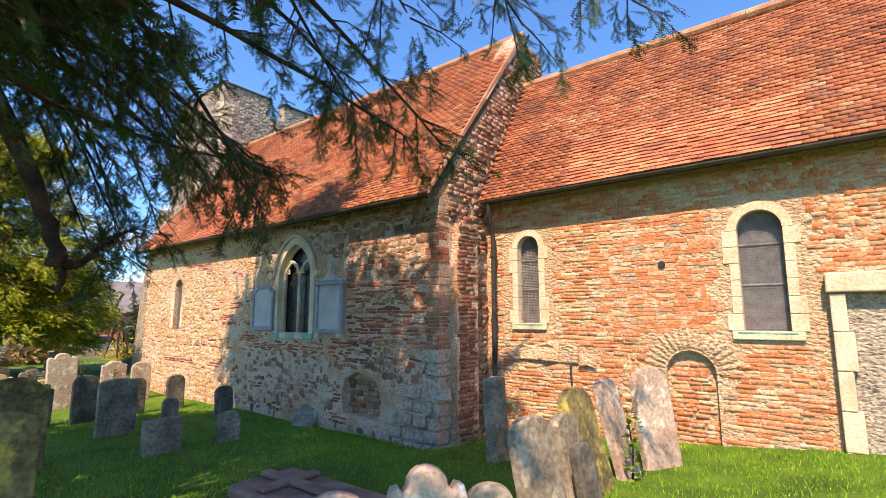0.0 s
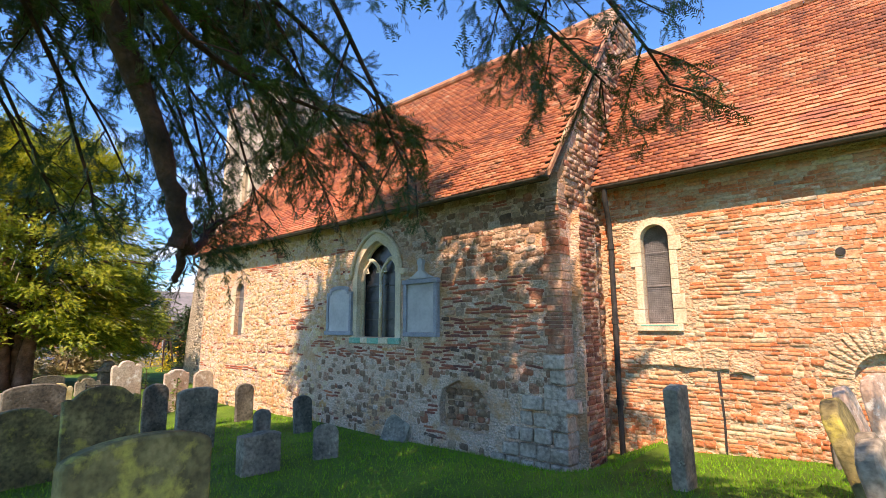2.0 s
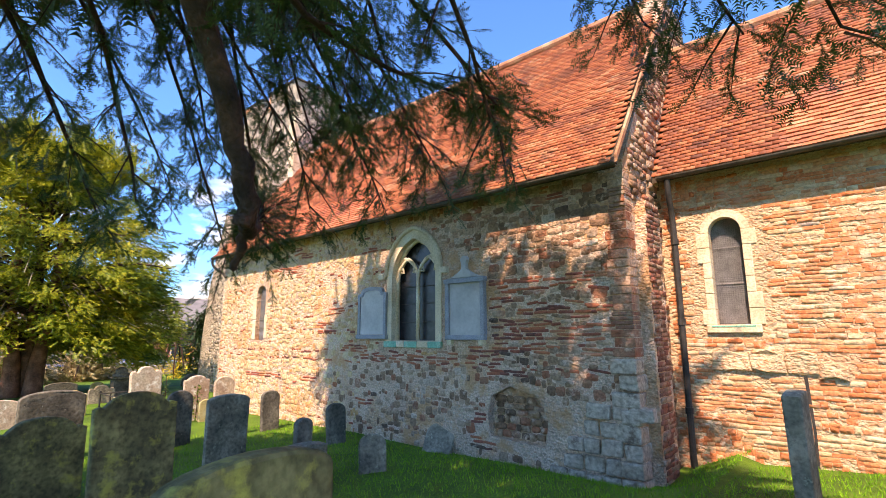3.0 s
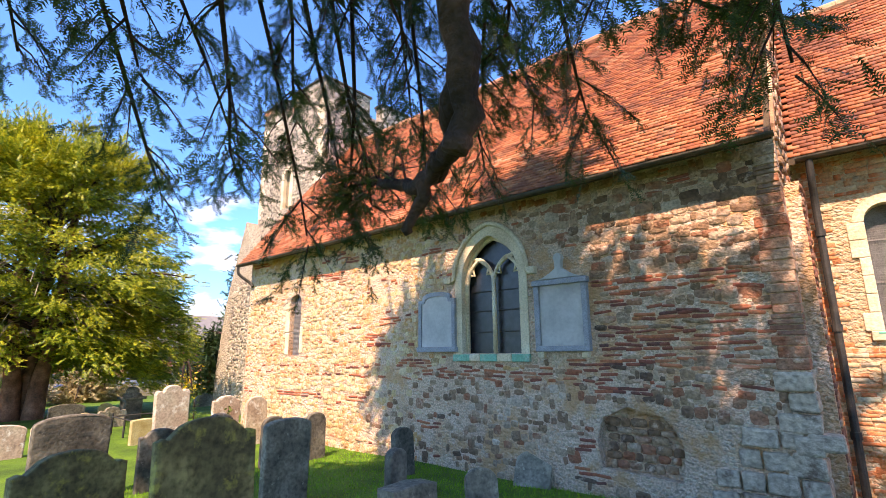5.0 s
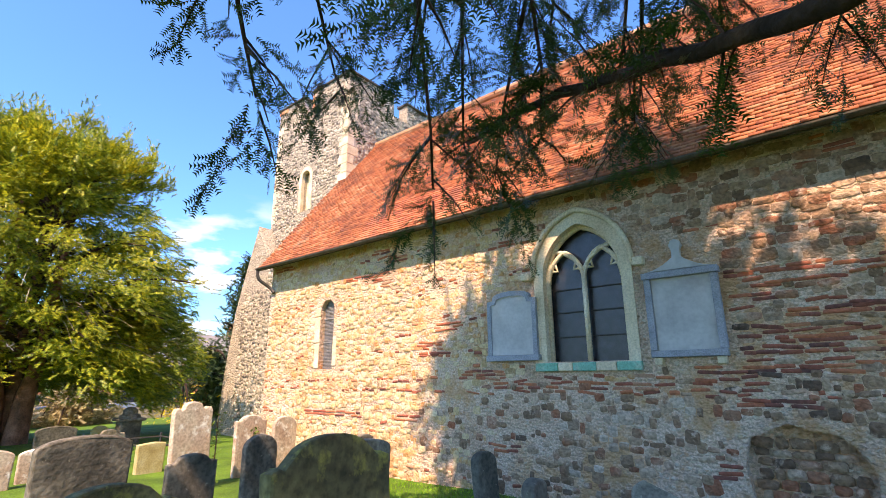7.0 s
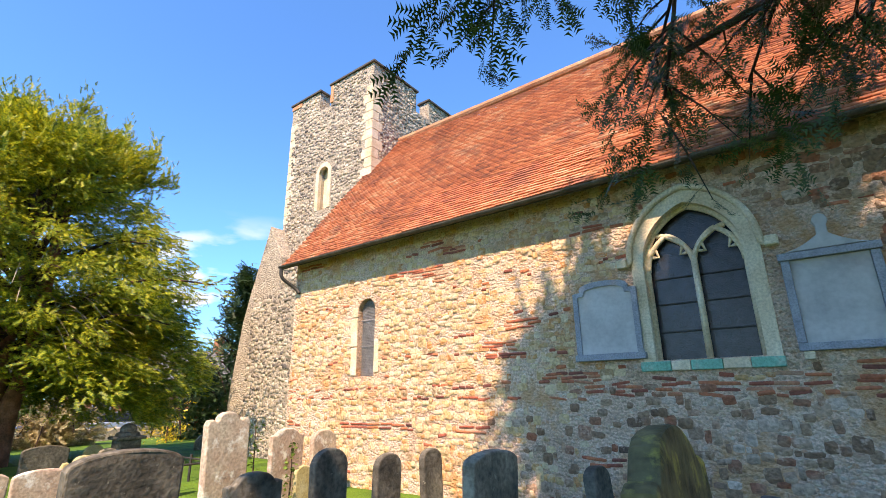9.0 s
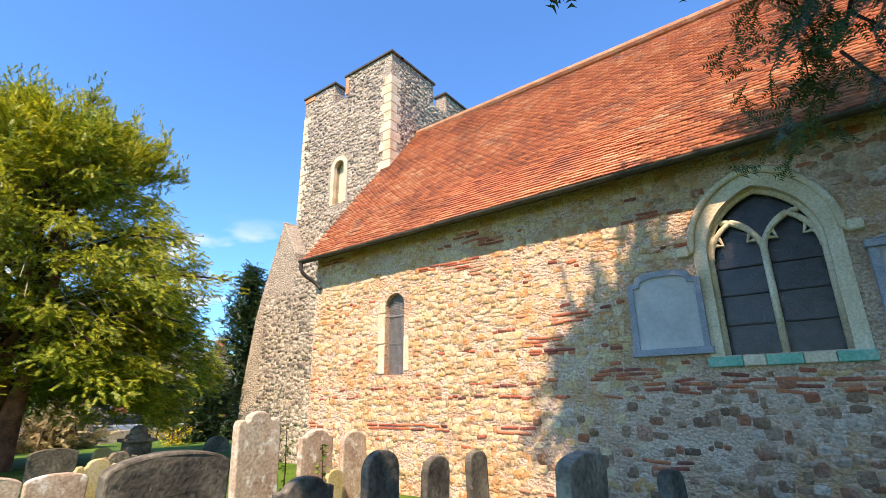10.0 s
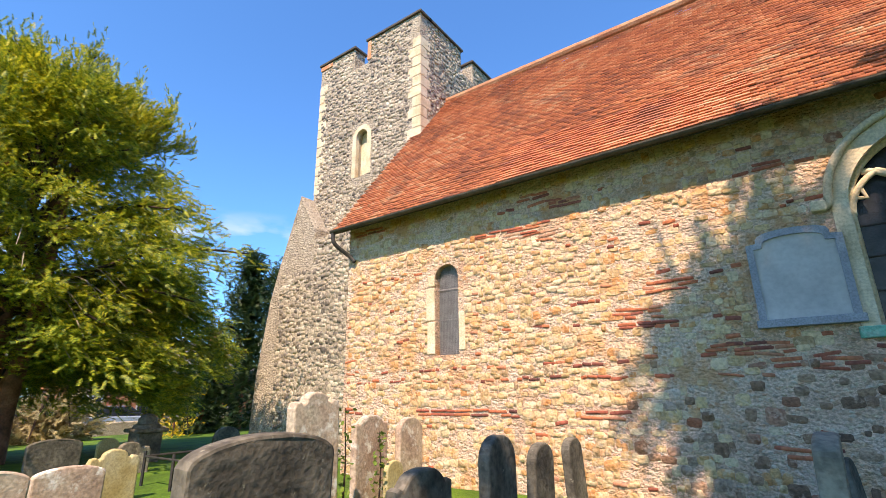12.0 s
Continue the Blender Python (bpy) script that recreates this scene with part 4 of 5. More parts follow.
while z < 3.75:
    red = noise.noise((0, z * 1.7, 5)) > 0.02 and rn.random() < 0.5
    h_ = 0.052 if red else rn.uniform(0.09, 0.14)
    part("corner_brick" if red else "corner_stone", box(bmesh.new(), NX1 - rn.uniform(0.2, 0.32), NX1 + rn.uniform(0.0, 0.02), NY - rn.uniform(0.008, 0.025), NY + rn.uniform(0.2, 0.34), z, z + h_, 0.01), M_DARKBRICK if red else M_DARKRUB, wall_south)
    z += h_ + 0.010
wall_east = bpy.data.objects["wall_east"]
# brick-faced buttress against the return
tagged(part("buttress", yz_prism(bmesh.new(), [(NY + 0.30, -0.9), (NY + 0.30, 2.6), (NY + 0.42, 3.4), (NY + 0.95, 3.4), (NY + 0.95, -0.9)], NX1 + 0.005, NX1 + 0.16), M_MORTAR), "shallow brick-faced buttress in the corner", "buttress", kind="structure")
butt = bpy.data.objects["buttress"]
bp = courses(NY + 0.31, NY + 0.95, -0.6, 3.3, (0.05, 0.07), (0.16, 0.30), (0.01, 0.02), [], rn, (0.01, 0.025))
masonry(butt, (NX1 + 0.16, 0, 0), (0, 1), bp, M_DARKBRICK, M_DARKBRICK, "brick", lambda u, z: False, 14, 0.12)
ep = courses(NY + 0.96, CY, -0.6, 4.4, (0.06, 0.13), (0.12, 0.28), (0.01, 0.03), [], rn)
zt = lambda y: 3.9 + (y - NY) * (NAVE_RIDGE - 3.9) / (RIDGE_Y - NY)
ep += [p for p in courses(NY + 0.2, RIDGE_Y + 1.0, 3.42, 8.2, (0.06, 0.12), (0.12, 0.26), (0.01, 0.03), [], rn) if p[1] < zt(p[0]) - 0.14 and not (p[0] < CY and p[1] < 4.4 and p[0] > NY + 0.96)]
masonry(wall_east, (NX1 + 0.004, 0, 0), (0, 1), ep, M_DARKRUB, M_DARKRUB, "stone", lambda u, z: False, 15, 0.12)


def chancel_style(u, z, h, wr, sk, r):
    n1 = noise.noise((u * 0.5, z * 0.7, 9))
    if n1 < -0.10 or noise.noise((u * 1.6, z * 1.9, 19)) > 0.36:
        return r.uniform(0.05, 0.09), (0.06, 0.15), 0.35
    return h, wr, sk


CH_KEEP = [(-4.78, -3.8, 1.45, 3.36), (-1.15, -0.15, 1.38, 3.4), (-2.02, -1.26, -0.6, 1.26), (-2.2, -1.05, 0.95, 1.45), (0.0, 1.28, -0.5, 2.3), (-4.6, -3.0, 0.88, 1.2)]
ch_pieces = courses(NX1 + 0.05, 2.2, -0.62, 3.86, (0.038, 0.062), (0.09, 0.30), (0.006, 0.022), CH_KEEP, rn, (0.003, 0.013), 0.13, 0.05, chancel_style)
masonry(wall_chancel, (0, CY, 0), (1, 0), ch_pieces, M_BRICK, M_BRICK_P, "brick", lambda u, z: -3.0 < u < -1.2 and 1.4 < z < 3.2, 16, 0.12)
arch_fill = courses(-1.96, -1.32, -0.3, 1.0, (0.04, 0.07), (0.1, 0.25), (0.01, 0.025), [], rn, (0.006, 0.02))
masonry(wall_chancel, (0, CY + 0.11, 0), (1, 0), arch_fill, M_BRICK, M_BRICK_P, "brick", lambda u, z: False, 17, 0.12)
# fan of bricks round the blocked arch, and the broken stone arch beside it
fan = []
for k in range(19):
    a = math.pi * (k + 0.5) / 19
    fan.append((-1.64 + 0.52 * math.cos(a), 0.88 + 0.52 * math.sin(a), 0.30, 0.055, 0.012, a))
masonry(wall_chancel, (0, CY, 0), (1, 0), fan, M_MORTAR_PINK, M_MORTAR_PINK, "arch_brick", lambda u, z: False, 18, 0.12)
for x0, x1, z0, z1 in ((-4.62, -4.15, 0.98, 1.2), (-4.14, -3.72, 1.0, 1.22), (-3.71, -3.35, 0.96, 1.2), (-3.34, -3.05, 0.9, 1.08)):
    part("lintel_stone", worn(prism(bmesh.new(), [(x0, z0 - rn.uniform(0, 0.05)), ((x0 + x1) / 2, z0 + rn.uniform(-0.05, 0.04)), (x1, z0 - rn.uniform(0, 0.05)), (x1, z1 - 0.02), ((x0 + x1) / 2, z1 + 0.03), (x0, z1)], CY - 0.05, CY + 0.1, 0.02), 0.05), M_MORTAR_PINK, wall_chancel)
part("wall_crack", prism(bmesh.new(), [(-3.52, -0.4), (-3.50, 0.2), (-3.53, 0.9), (-3.49, 0.9), (-3.47, 0.2), (-3.485, -0.4)], CY - 0.012, CY + 0.02), M_IRON, wall_chancel)
part("drain_hole", tube(bmesh.new(), [(-1.95, CY - 0.03, 2.52), (-1.95, CY + 0.05, 2.52)], 0.055, 12), M_IRON, wall_chancel, "small dark round drain hole")
# flints of the tower
tf = courses(TX0 + 0.1, TX1 - 0.3, 4.7, TZ + 0.68, (0.06, 0.10), (0.07, 0.14), (0.012, 0.03), [(-19.72, -18.95, 6.2, 7.95), (-19.75, -19.2, TZ - 0.02, 12)], rn, (0.006, 0.02), 0.12, 0.3)
masonry(tower, (0, TY0, 0), (1, 0), tf, M_FLINT, M_FLINT, "flint", lambda u, z: False, 19)
tf = courses(TY0 + 0.3, TY1 - 0.05, 4.7, TZ + 0.68, (0.06, 0.10), (0.07, 0.14), (0.012, 0.03), [(TY0 + 1.95, TY0 + 2.6, TZ - 0.02, 12)], rn, (0.006, 0.02), 0.12, 0.3)
masonry(tower, (TX1, 0, 0), (0, 1), tf, M_FLINT, M_FLINT, "flint", lambda u, z: False, 20)
tf = courses(TX0 - 0.6, TX0 + 0.7, -0.6, 3.9, (0.07, 0.12), (0.08, 0.16), (0.012, 0.03), [], rn, (0.006, 0.02), 0.12, 0.3)
masonry(tower, (0, TY0 - 0.45, 0), (1, 0), tf, M_FLINT, M_FLINT, "flint", lambda u, z: False, 21)
tf = courses(TX0 + 0.72, TX1 - 0.03, -0.6, 4.65, (0.07, 0.12), (0.08, 0.16), (0.012, 0.03), [], rn, (0.006, 0.02), 0.12, 0.3)
masonry(tower, (0, TY0 - 0.447, 0), (1, 0), tf, M_FLINT, M_FLINT, "flint", lambda u, z: False, 22)


# ---- headstones ----
def stone_outline(w_, h_, top):
    a = w_ / 2
    if top == "round":
        r = a
        k = [(r * math.cos(t), h_ - r * 0.75 + r * 0.75 * math.sin(t)) for t in [math.pi * i / 12 for i in range(13)]]
    elif top == "low":
        k = [(a * math.cos(t), h_ - a * 0.28 + a * 0.28 * math.sin(t)) for t in [math.pi * i / 12 for i in range(13)]]
    elif top == "shoulder":
        b = a * 0.66
        k = [(a, h_ - b * 0.55), (a * 0.86, h_ - b * 0.47), (a * 0.78, h_ - b * 0.52)]
        k += [(b * math.cos(t), h_ - b * 0.45 + b * 0.45 * math.sin(t)) for t in [math.pi * i / 10 for i in range(1, 10)]]
        k += [(-a * 0.78, h_ - b * 0.52), (-a * 0.86, h_ - b * 0.47), (-a, h_ - b * 0.55)]
    elif top == "scroll":
        b = a * 0.5
        k = [(a, h_ - 0.16), (a * 0.9, h_ - 0.10), (a * 0.72, h_ - 0.09), (a * 0.62, h_ - 0.12)]
        k += [(b * math.cos(t), h_ - 0.1 + 0.1 * math.sin(t)) for t in [math.pi * i / 8 for i in range(9)]]
        k += [(-x, z) for x, z in [(a * 0.62, h_ - 0.12), (a * 0.72, h_ - 0.09), (a * 0.9, h_ - 0.10), (a, h_ - 0.16)]]
    else:
        k = [(a, h_ - 0.02), (a * 0.3, h_), (-a * 0.4, h_ - 0.015), (-a, h_ - 0.03)]
    return [(-a * 0.97, -0.3), (a * 0.97, -0.3)] + k


def headstone(x, y, top_z, w_, top, mat, label, yaw=90, thick=0.10, lean=0.0, tip=0.0, base=None, name="headstone"):
    """The flat face looks along its own -y before the turn."""
    g = ground_z(x, y) if base is None else base
    h_ = top_z - g
    bm = bmesh.new()
    prism(bm, stone_outline(w_, h_, top), -thick / 2, thick / 2, min(0.02, thick * 0.2))
    for v in bm.verts:
        v.co.y += 0.008 * noise.noise((v.co.x * 5 + x, v.co.z * 5 + y, 1))
        v.co.x += 0.012 * noise.noise((v.co.x * 4 + x, v.co.z * 4, y))
    ob = part(name, bm, mat)
    ob.matrix_basis = pose(x, y, g, lean, tip, yaw)
    return tagged(ob, label, "headstone", "churchyard headstones")


# x, y, top, width, form, material, label, yaw, thickness, lean, tip
headstone(-10.45, 1.25, 0.50, 0.92, "shoulder", M_STONE_MOSS, "broad dark mossy headstone with a low curved top", 96, 0.14, -4)
headstone(-13.15, 1.83, 0.58, 0.90, "low", M_STONE_GREY, "broad grey headstone with a low curved top", 90, 0.13, 2)
headstone(-12.88, 2.87, 0.30, 0.58, "shoulder", M_STONE_GREY, "small grey headstone with a rounded shouldered top", 88, 0.10)
headstone(-12.75, 3.68, 0.45, 0.46, "round", M_STONE_GREY, "slim round-topped grey headstone", 92, 0.10)
headstone(-12.90, 4.72, 0.30, 0.44, "round", M_STONE_GREY, "small round-topped dark headstone", 90, 0.10, 2)
headstone(-12.88, 5.62, 0.28, 0.42, "round", M_STONE_GREY, "dark round-topped headstone close to the nave", 92, 0.10, -3)
headstone(-8.72, 1.72, 0.88, 0.80, "shoulder", M_STONE_MOSS, "large lichened headstone with yellow-green moss", 92, 0.10, -5)
headstone(-10.70, 3.62, 0.54, 0.66, "low", M_STONE, "squat grey headstone with a shallow curved top", 88, 0.12, 2)
headstone(-10.50, 5.62, 0.21, 0.36, "round", M_STONE_GREY, "small dark rounded stone beside the nave wall", 80, 0.14, -6)
headstone(-8.08, 4.42, 0.13, 0.38, "round", M_STONE, "small rounded footstone in the grass", 60, 0.10, -10)
headstone(-8.25, 3.45, 0.14, 0.52, "slab", M_STONE, "low broken block of a gravestone", 80, 0.3, -3)
headstone(-8.75, 3.75, 0.36, 0.24, "round", M_STONE_GREY, "narrow knobbed grey stone footstone", 88, 0.12)
headstone(-4.39, 0.72, 1.07, 0.64, "low", M_STONE_MOSS, "brown mossy headstone with a low rounded top", 96, 0.11, -2)
headstone(-8.6, 6.30, 0.02, 0.55, "round", M_STONE, "broken stone slab leaning on the nave wall", 15, 0.1, -35)
headstone(-3.37, 5.40, 0.96, 0.30, "slab", M_STONE, "tall narrow weathered grave post", 84, 0.15, 0, -4)
headstone(-1.78, 5.46, 1.06, 0.40, "round", M_STONE_PALE, "pale leaning headstone with ivy at its edge", 82, 0.10, -15)
headstone(-1.62, 6.15, 1.12, 0.55, "round", M_STONE_PALE, "pale headstone leaning by the blocked arch", 62, 0.10, -9)
headstone(-1.66, 3.36, 0.98, 0.44, "round", M_STONE, "grey lichened headstone leaning in a row", 78, 0.11, -13)
headstone(-1.82, 4.70, 1.04, 0.52, "round", M_STONE_MOSS, "mossy yellow-green headstone leaning in a row", 84, 0.12, -16)
headstone(-1.72, 4.05, 0.90, 0.34, "round", M_STONE, "narrow grey headstone leaning in a row", 84, 0.10, -12)
headstone(-1.52, 3.85, 0.72, 0.24, "round", M_STONE_GREY, "small dark headstone leaning in a row", 80, 0.09, -12)
headstone(-2.12, 7.6, 0.22, 0.32, "round", M_STONE_GREY, "small grey footstone at the chancel wall", 20, 0.09, -12)
headstone(-1.64, 1.97, 0.95, 0.42, "scroll", M_STONE_PALE, "pale headstone with a scrolled top", 52, 0.12, -4)
headstone(-1.45, 2.25, 0.83, 0.26, "round", M_STONE, "small rounded grey headstone beside a scrolled one", 40, 0.11, -4)
headstone(-1.9, 1.6, 0.86, 0.30, "round", M_STONE_PALE, "small pale rounded headstone near the ledger tomb", 50, 0.11, -4)
headstone(-17.5, 1.65, 0.08, 0.9, "low", M_STONE_PALE, "pale pinkish headstone with a curved top", 88, 0.12)
headstone(-17.9, 2.6, 0.0, 0.72, "low", M_STONE_PALE, "pink and white lichened headstone", 88, 0.12)
headstone(-18.4, 3.25, 0.1, 0.62, "scroll", M_STONE_OCHRE, "ochre headstone with a scrolled top", 88, 0.12)
headstone(-17.3, 4.1, -0.02, 0.5, "slab", M_STONE_OCHRE, "small square-topped pale ochre headstone", 90, 0.14)
headstone(-15.3, 5.7, 0.45, 0.5, "round", M_STONE_PALE, "pale rounded headstone beside the nave", 90, 0.1)
headstone(-15.47, 5.09, 0.50, 0.6, "shoulder", M_STONE_PALE, "pale ochre headstone with shoulders and ivy", 90, 0.1)
headstone(-15.15, 5.2, -0.05, 0.3, "round", M_STONE_OCHRE, "little ochre stone footstone beside ivy", 90, 0.08)
headstone(-15.1, 3.86, 0.80, 0.62, "scroll", M_STONE_PALE, "large pale headstone blotched with white lichen", 90, 0.14, 0, -2)
headstone(-22, 3.7, 0.05, 0.85, "low", M_STONE_GREY, "grey headstone under the churchyard yew", 90, 0.12)
headstone(-20.9, 4.5, -0.02, 0.7, "scroll", M_STONE, "mottled grey headstone under the yew", 90, 0.14)
headstone(-22.6, 4.8, -0.05, 0.4, "round", M_STONE_OCHRE, "small ochre rounded headstone", 90, 0.1)
headstone(-24.5, 8.6, -0.1, 0.8, "round", M_STONE, "rounded grey headstone near the yellow bush", 90, 0.12)
# pedestal tomb with an urn
PX, PY = -22.4, 5.42
ped = empty("pedestal_tomb", (PX, PY, ground_z(PX, PY)), "dark stone pedestal tomb with a domed cap", "tomb")
bm = box(bmesh.new(), -0.25, 0.25, -0.25, 0.25, -0.2, 0.60, 0.03)
for v in bm.verts:
    v.co.x *= 0.82 + 0.3 * max(0.0, v.co.z)
part("pedestal", bm, M_STONE_GREY, ped)
part("cornice", box(bmesh.new(), -0.33, 0.33, -0.33, 0.33, 0.603, 0.68, 0.03), M_STONE_GREY, ped)
part("cap", tube(bmesh.new(), [(0, 0, 0.683), (0, 0, 0.76), (0, 0, 0.78), (0, 0, 0.88), (0, 0, 0.95), (0, 0, 0.98)], [0.28, 0.25, 0.19, 0.18, 0.12, 0.04], 14), M_STONE_GREY, ped)
# flat ledger tomb with a raised cross
tomb = empty("ledger_tomb", (-3.2, 2.58, 0), "low red granite ledger tomb with a raised cross", "tomb")
tomb.matrix_basis = pose(-3.2, 2.58, ground_z(-3.2, 2.58), 0, 0, 1)
part("plinth", box(bmesh.new(), -0.94, 0.94, -0.40, 0.40, -0.2, 0.24, 0.03), M_STONE_GREY, tomb)
part("slab", box(bmesh.new(), -0.86, 0.86, -0.33, 0.33, 0.243, 0.36, 0.04), M_TOMB, tomb)
part("cross_shaft", box(bmesh.new(), -0.82, 0.80, -0.05, 0.05, 0.363, 0.41, 0.015), M_TOMB, tomb)
part("cross_arm", box(bmesh.new(), -0.50, -0.40, -0.28, 0.28, 0.363, 0.407, 0.015), M_TOMB, tomb)
# iron rail round a far grave
rail = empty("grave_rail", (-18.5, 4.6, ground_z(-18.5, 4.6)), "low iron rail round an old grave", "railing")
for x in (-0.9, 0, 0.9):
    for y in (-0.5, 0.5):
        part("post", tube(bmesh.new(), [(x, y, -0.1), (x, y, 0.5)], 0.025, 6), M_IRON, rail)
for y in (-0.5, 0.5):
    part("rail", tube(bmesh.new(), [(-0.9, y, 0.42), (0.9, y, 0.42)], 0.018, 6), M_IRON, rail)
for x in (-0.9, 0.9):
    part("rail", tube(bmesh.new(), [(x, -0.5, 0.42), (x, 0.5, 0.42)], 0.018, 6), M_IRON, rail)


# ---- foliage ----
def sprig_form(seed, pairs=8, width=0.055, length=1.0, spread=0.34, both=True):
    """A flat feathered shoot along +x, one unit long, needles as slim triangles."""
    r = np.random.default_rng(seed)
    tri = [[(0, -0.008, 0), (0, 0.008, 0), (length, 0, -0.10)]]
    shoots = [((0, 0, 0), (1, 0, -0.12), length)]
    if both:
        for t, s in ((0.25, 1), (0.4, -1), (0.6, 1)):
            d = np.array((0.75, 0.62 * s, -0.15 + r.normal(0, 0.08)))
            shoots.append(((t * length, 0, -0.10 * t), d / np.linalg.norm(d), length * (0.62 - 0.35 * t)))
    for o, d, ln in shoots:
        o, d = np.array(o), np.array(d) / np.linalg.norm(d)
        sd = np.array((-d[1], d[0], 0.0))
        n = max(3, int(pairs * ln / length))
        for k in range(n):
            q = o + d * ln * (k + 0.6) / n
            for s in (-1, 1):
                tip = q + (d * 0.55 + sd * s) * spread * length * 0.42 * r.uniform(0.75, 1.1) + np.array((0, 0, r.normal(0, 0.02)))
                wd = d * width * length
                tri.append([q - wd, q + wd, tip])
        tri.append([o - sd * 0.008, o + sd * 0.008, o + d * ln])
    return np.array(tri, float).reshape(-1, 3)


FORMS = [sprig_form(s, 12, 0.032, spread=0.32) for s in (1, 2, 3, 4)]
FULL = [sprig_form(s, 8, 0.06, spread=0.55, both=False) for s in (5, 6, 7, 8)]


def foliage(name, pts, dirs, sizes, mat, parent, r, forms=FORMS):
    """One mesh of many shoots: at each point, pointing along dir, with a random roll."""
    pts, dirs = np.asarray(pts), np.asarray(dirs)
    dirs = dirs / np.linalg.norm(dirs, axis=1)[:, None]
    ref = np.tile((0.0, 0.0, 1.0), (len(pts), 1)) + r.normal(0, 0.45, (len(pts), 3))
    yv = np.cross(ref, dirs)
    yv /= np.linalg.norm(yv, axis=1)[:, None] + 1e-9
    zv = np.cross(dirs, yv)
    V = []
    for k in range(len(forms)):
        sel = np.arange(k, len(pts), len(forms))
        f = forms[k]
        loc = f[None, :, 0, None] * dirs[sel][:, None, :] + f[None, :, 1, None] * yv[sel][:, None, :] + f[None, :, 2, None] * zv[sel][:, None, :]
        V.append((pts[sel][:, None, :] + loc * np.asarray(sizes)[sel][:, None, None]).reshape(-1, 3))
    V = np.concatenate(V)
    F = np.arange(len(V)).reshape(-1, 3)
    ob = array_mesh(name, V, F, mat, parent)
    if parent is not None:
        ob.matrix_parent_inverse = parent.matrix_basis.inverted()
    return ob


def yew_limb(pts, r0, r1, thing, name="limb"):
    line = smooth_path(pts, 5)
    n = len(line)
    bm = bmesh.new()
    pr = random.Random(int(abs(pts[-1][0]) * 1000))
    line = [p + Vector((pr.uniform(-1, 1), pr.uniform(-1, 1), pr.uniform(-1, 1))) * 0.02 for p in line]
    tube(bm, line, [(r0 + (r1 - r0) * i / (n - 1)) * pr.uniform(0.88, 1.12) for i in range(n)], 8)
    ob = part(name, bm, M_BARK, thing, smooth=True)
    ob.matrix_parent_inverse = thing.matrix_basis.inverted()
    return line


# the yew that the path runs under
OT = Vector((-4.6, -3.0, 0))
old_yew = empty("yew_tree", (OT.x, OT.y, ground_z(OT.x, OT.y)), "old spreading yew with dark needles hanging over the path", "tree")
yr = np.random.default_rng(21)
yew_limb([(OT.x, OT.y, -0.4), (OT.x + 0.05, OT.y, 0.8), (OT.x - 0.05, OT.y + 0.1, 2.0), (OT.x, OT.y + 0.2, 3.2), (OT.x - 0.2, OT.y + 0.1, 5.5)], 0.62, 0.30, old_yew, "trunk")
P, D, S = [], [], []


def dress(line, start, per, size, spread=0.5, droop=0.35, sub=None, side_len=(0.3, 0.8)):
    """Side twigs along a branch, each set with shoots."""
    n = len(line)
    i0 = int(n * start)
    for i in range(i0, n):
        d = (line[min(i + 1, n - 1)] - line[max(i - 1, 0)]).normalized()
        for _ in range(per):
            side = Vector(yr.normal(0, 1, 3))
            side = (side - d * side.dot(d)).normalized()
            side.z *= 0.55
            tw = (d * 0.6 + side * 1.0 + Vector((0, 0, -droop))).normalized()
            ln = yr.uniform(*side_len)
            base = line[i] + d * yr.uniform(-0.1, 0.1)
            k = max(3, int(ln / 0.085))
            q = base.copy()
            for j in range(k):
                tw = (tw + Vector((0, 0, -0.06)) + Vector(yr.normal(0, 0.06, 3))).normalized()
                q = q + tw * (ln / k)
                sd = Vector(yr.normal(0, spread, 3))
                P.append(q[:]), D.append((tw + sd * 0.9)[:]), S.append(size * yr.uniform(0.6, 1.2))
            if sub is not None:
                sub.append((base, q, tw))


twigs = []
fork = [(-4.7, -2.6, 2.6), (-5.2, -1.0, 4.1), (-5.5, 0.35, 4.0), (-5.70, 1.05, 2.95), (-5.82, 1.3, 2.42), (-5.9, 1.33, 2.2)]
yew_limb(fork, 0.10, 0.06, old_yew)
arm = [(-5.80, 1.22, 2.6), (-5.98, 1.40, 2.30), (-6.3, 1.6, 2.24), (-7.0, 2.0, 2.5), (-7.8, 2.45, 2.85), (-8.8, 3.0, 3.1)]
line = yew_limb(arm, 0.062, 0.02, old_yew)
dress(line, 0.5, 4, 0.20, 0.5, 0.05, sub=twigs, side_len=(0.2, 0.5))
yew_limb([(-6.05, 1.44, 2.28), (-6.25, 1.5, 2.12), (-6.36, 1.5, 1.95)], 0.05, 0.022, old_yew)
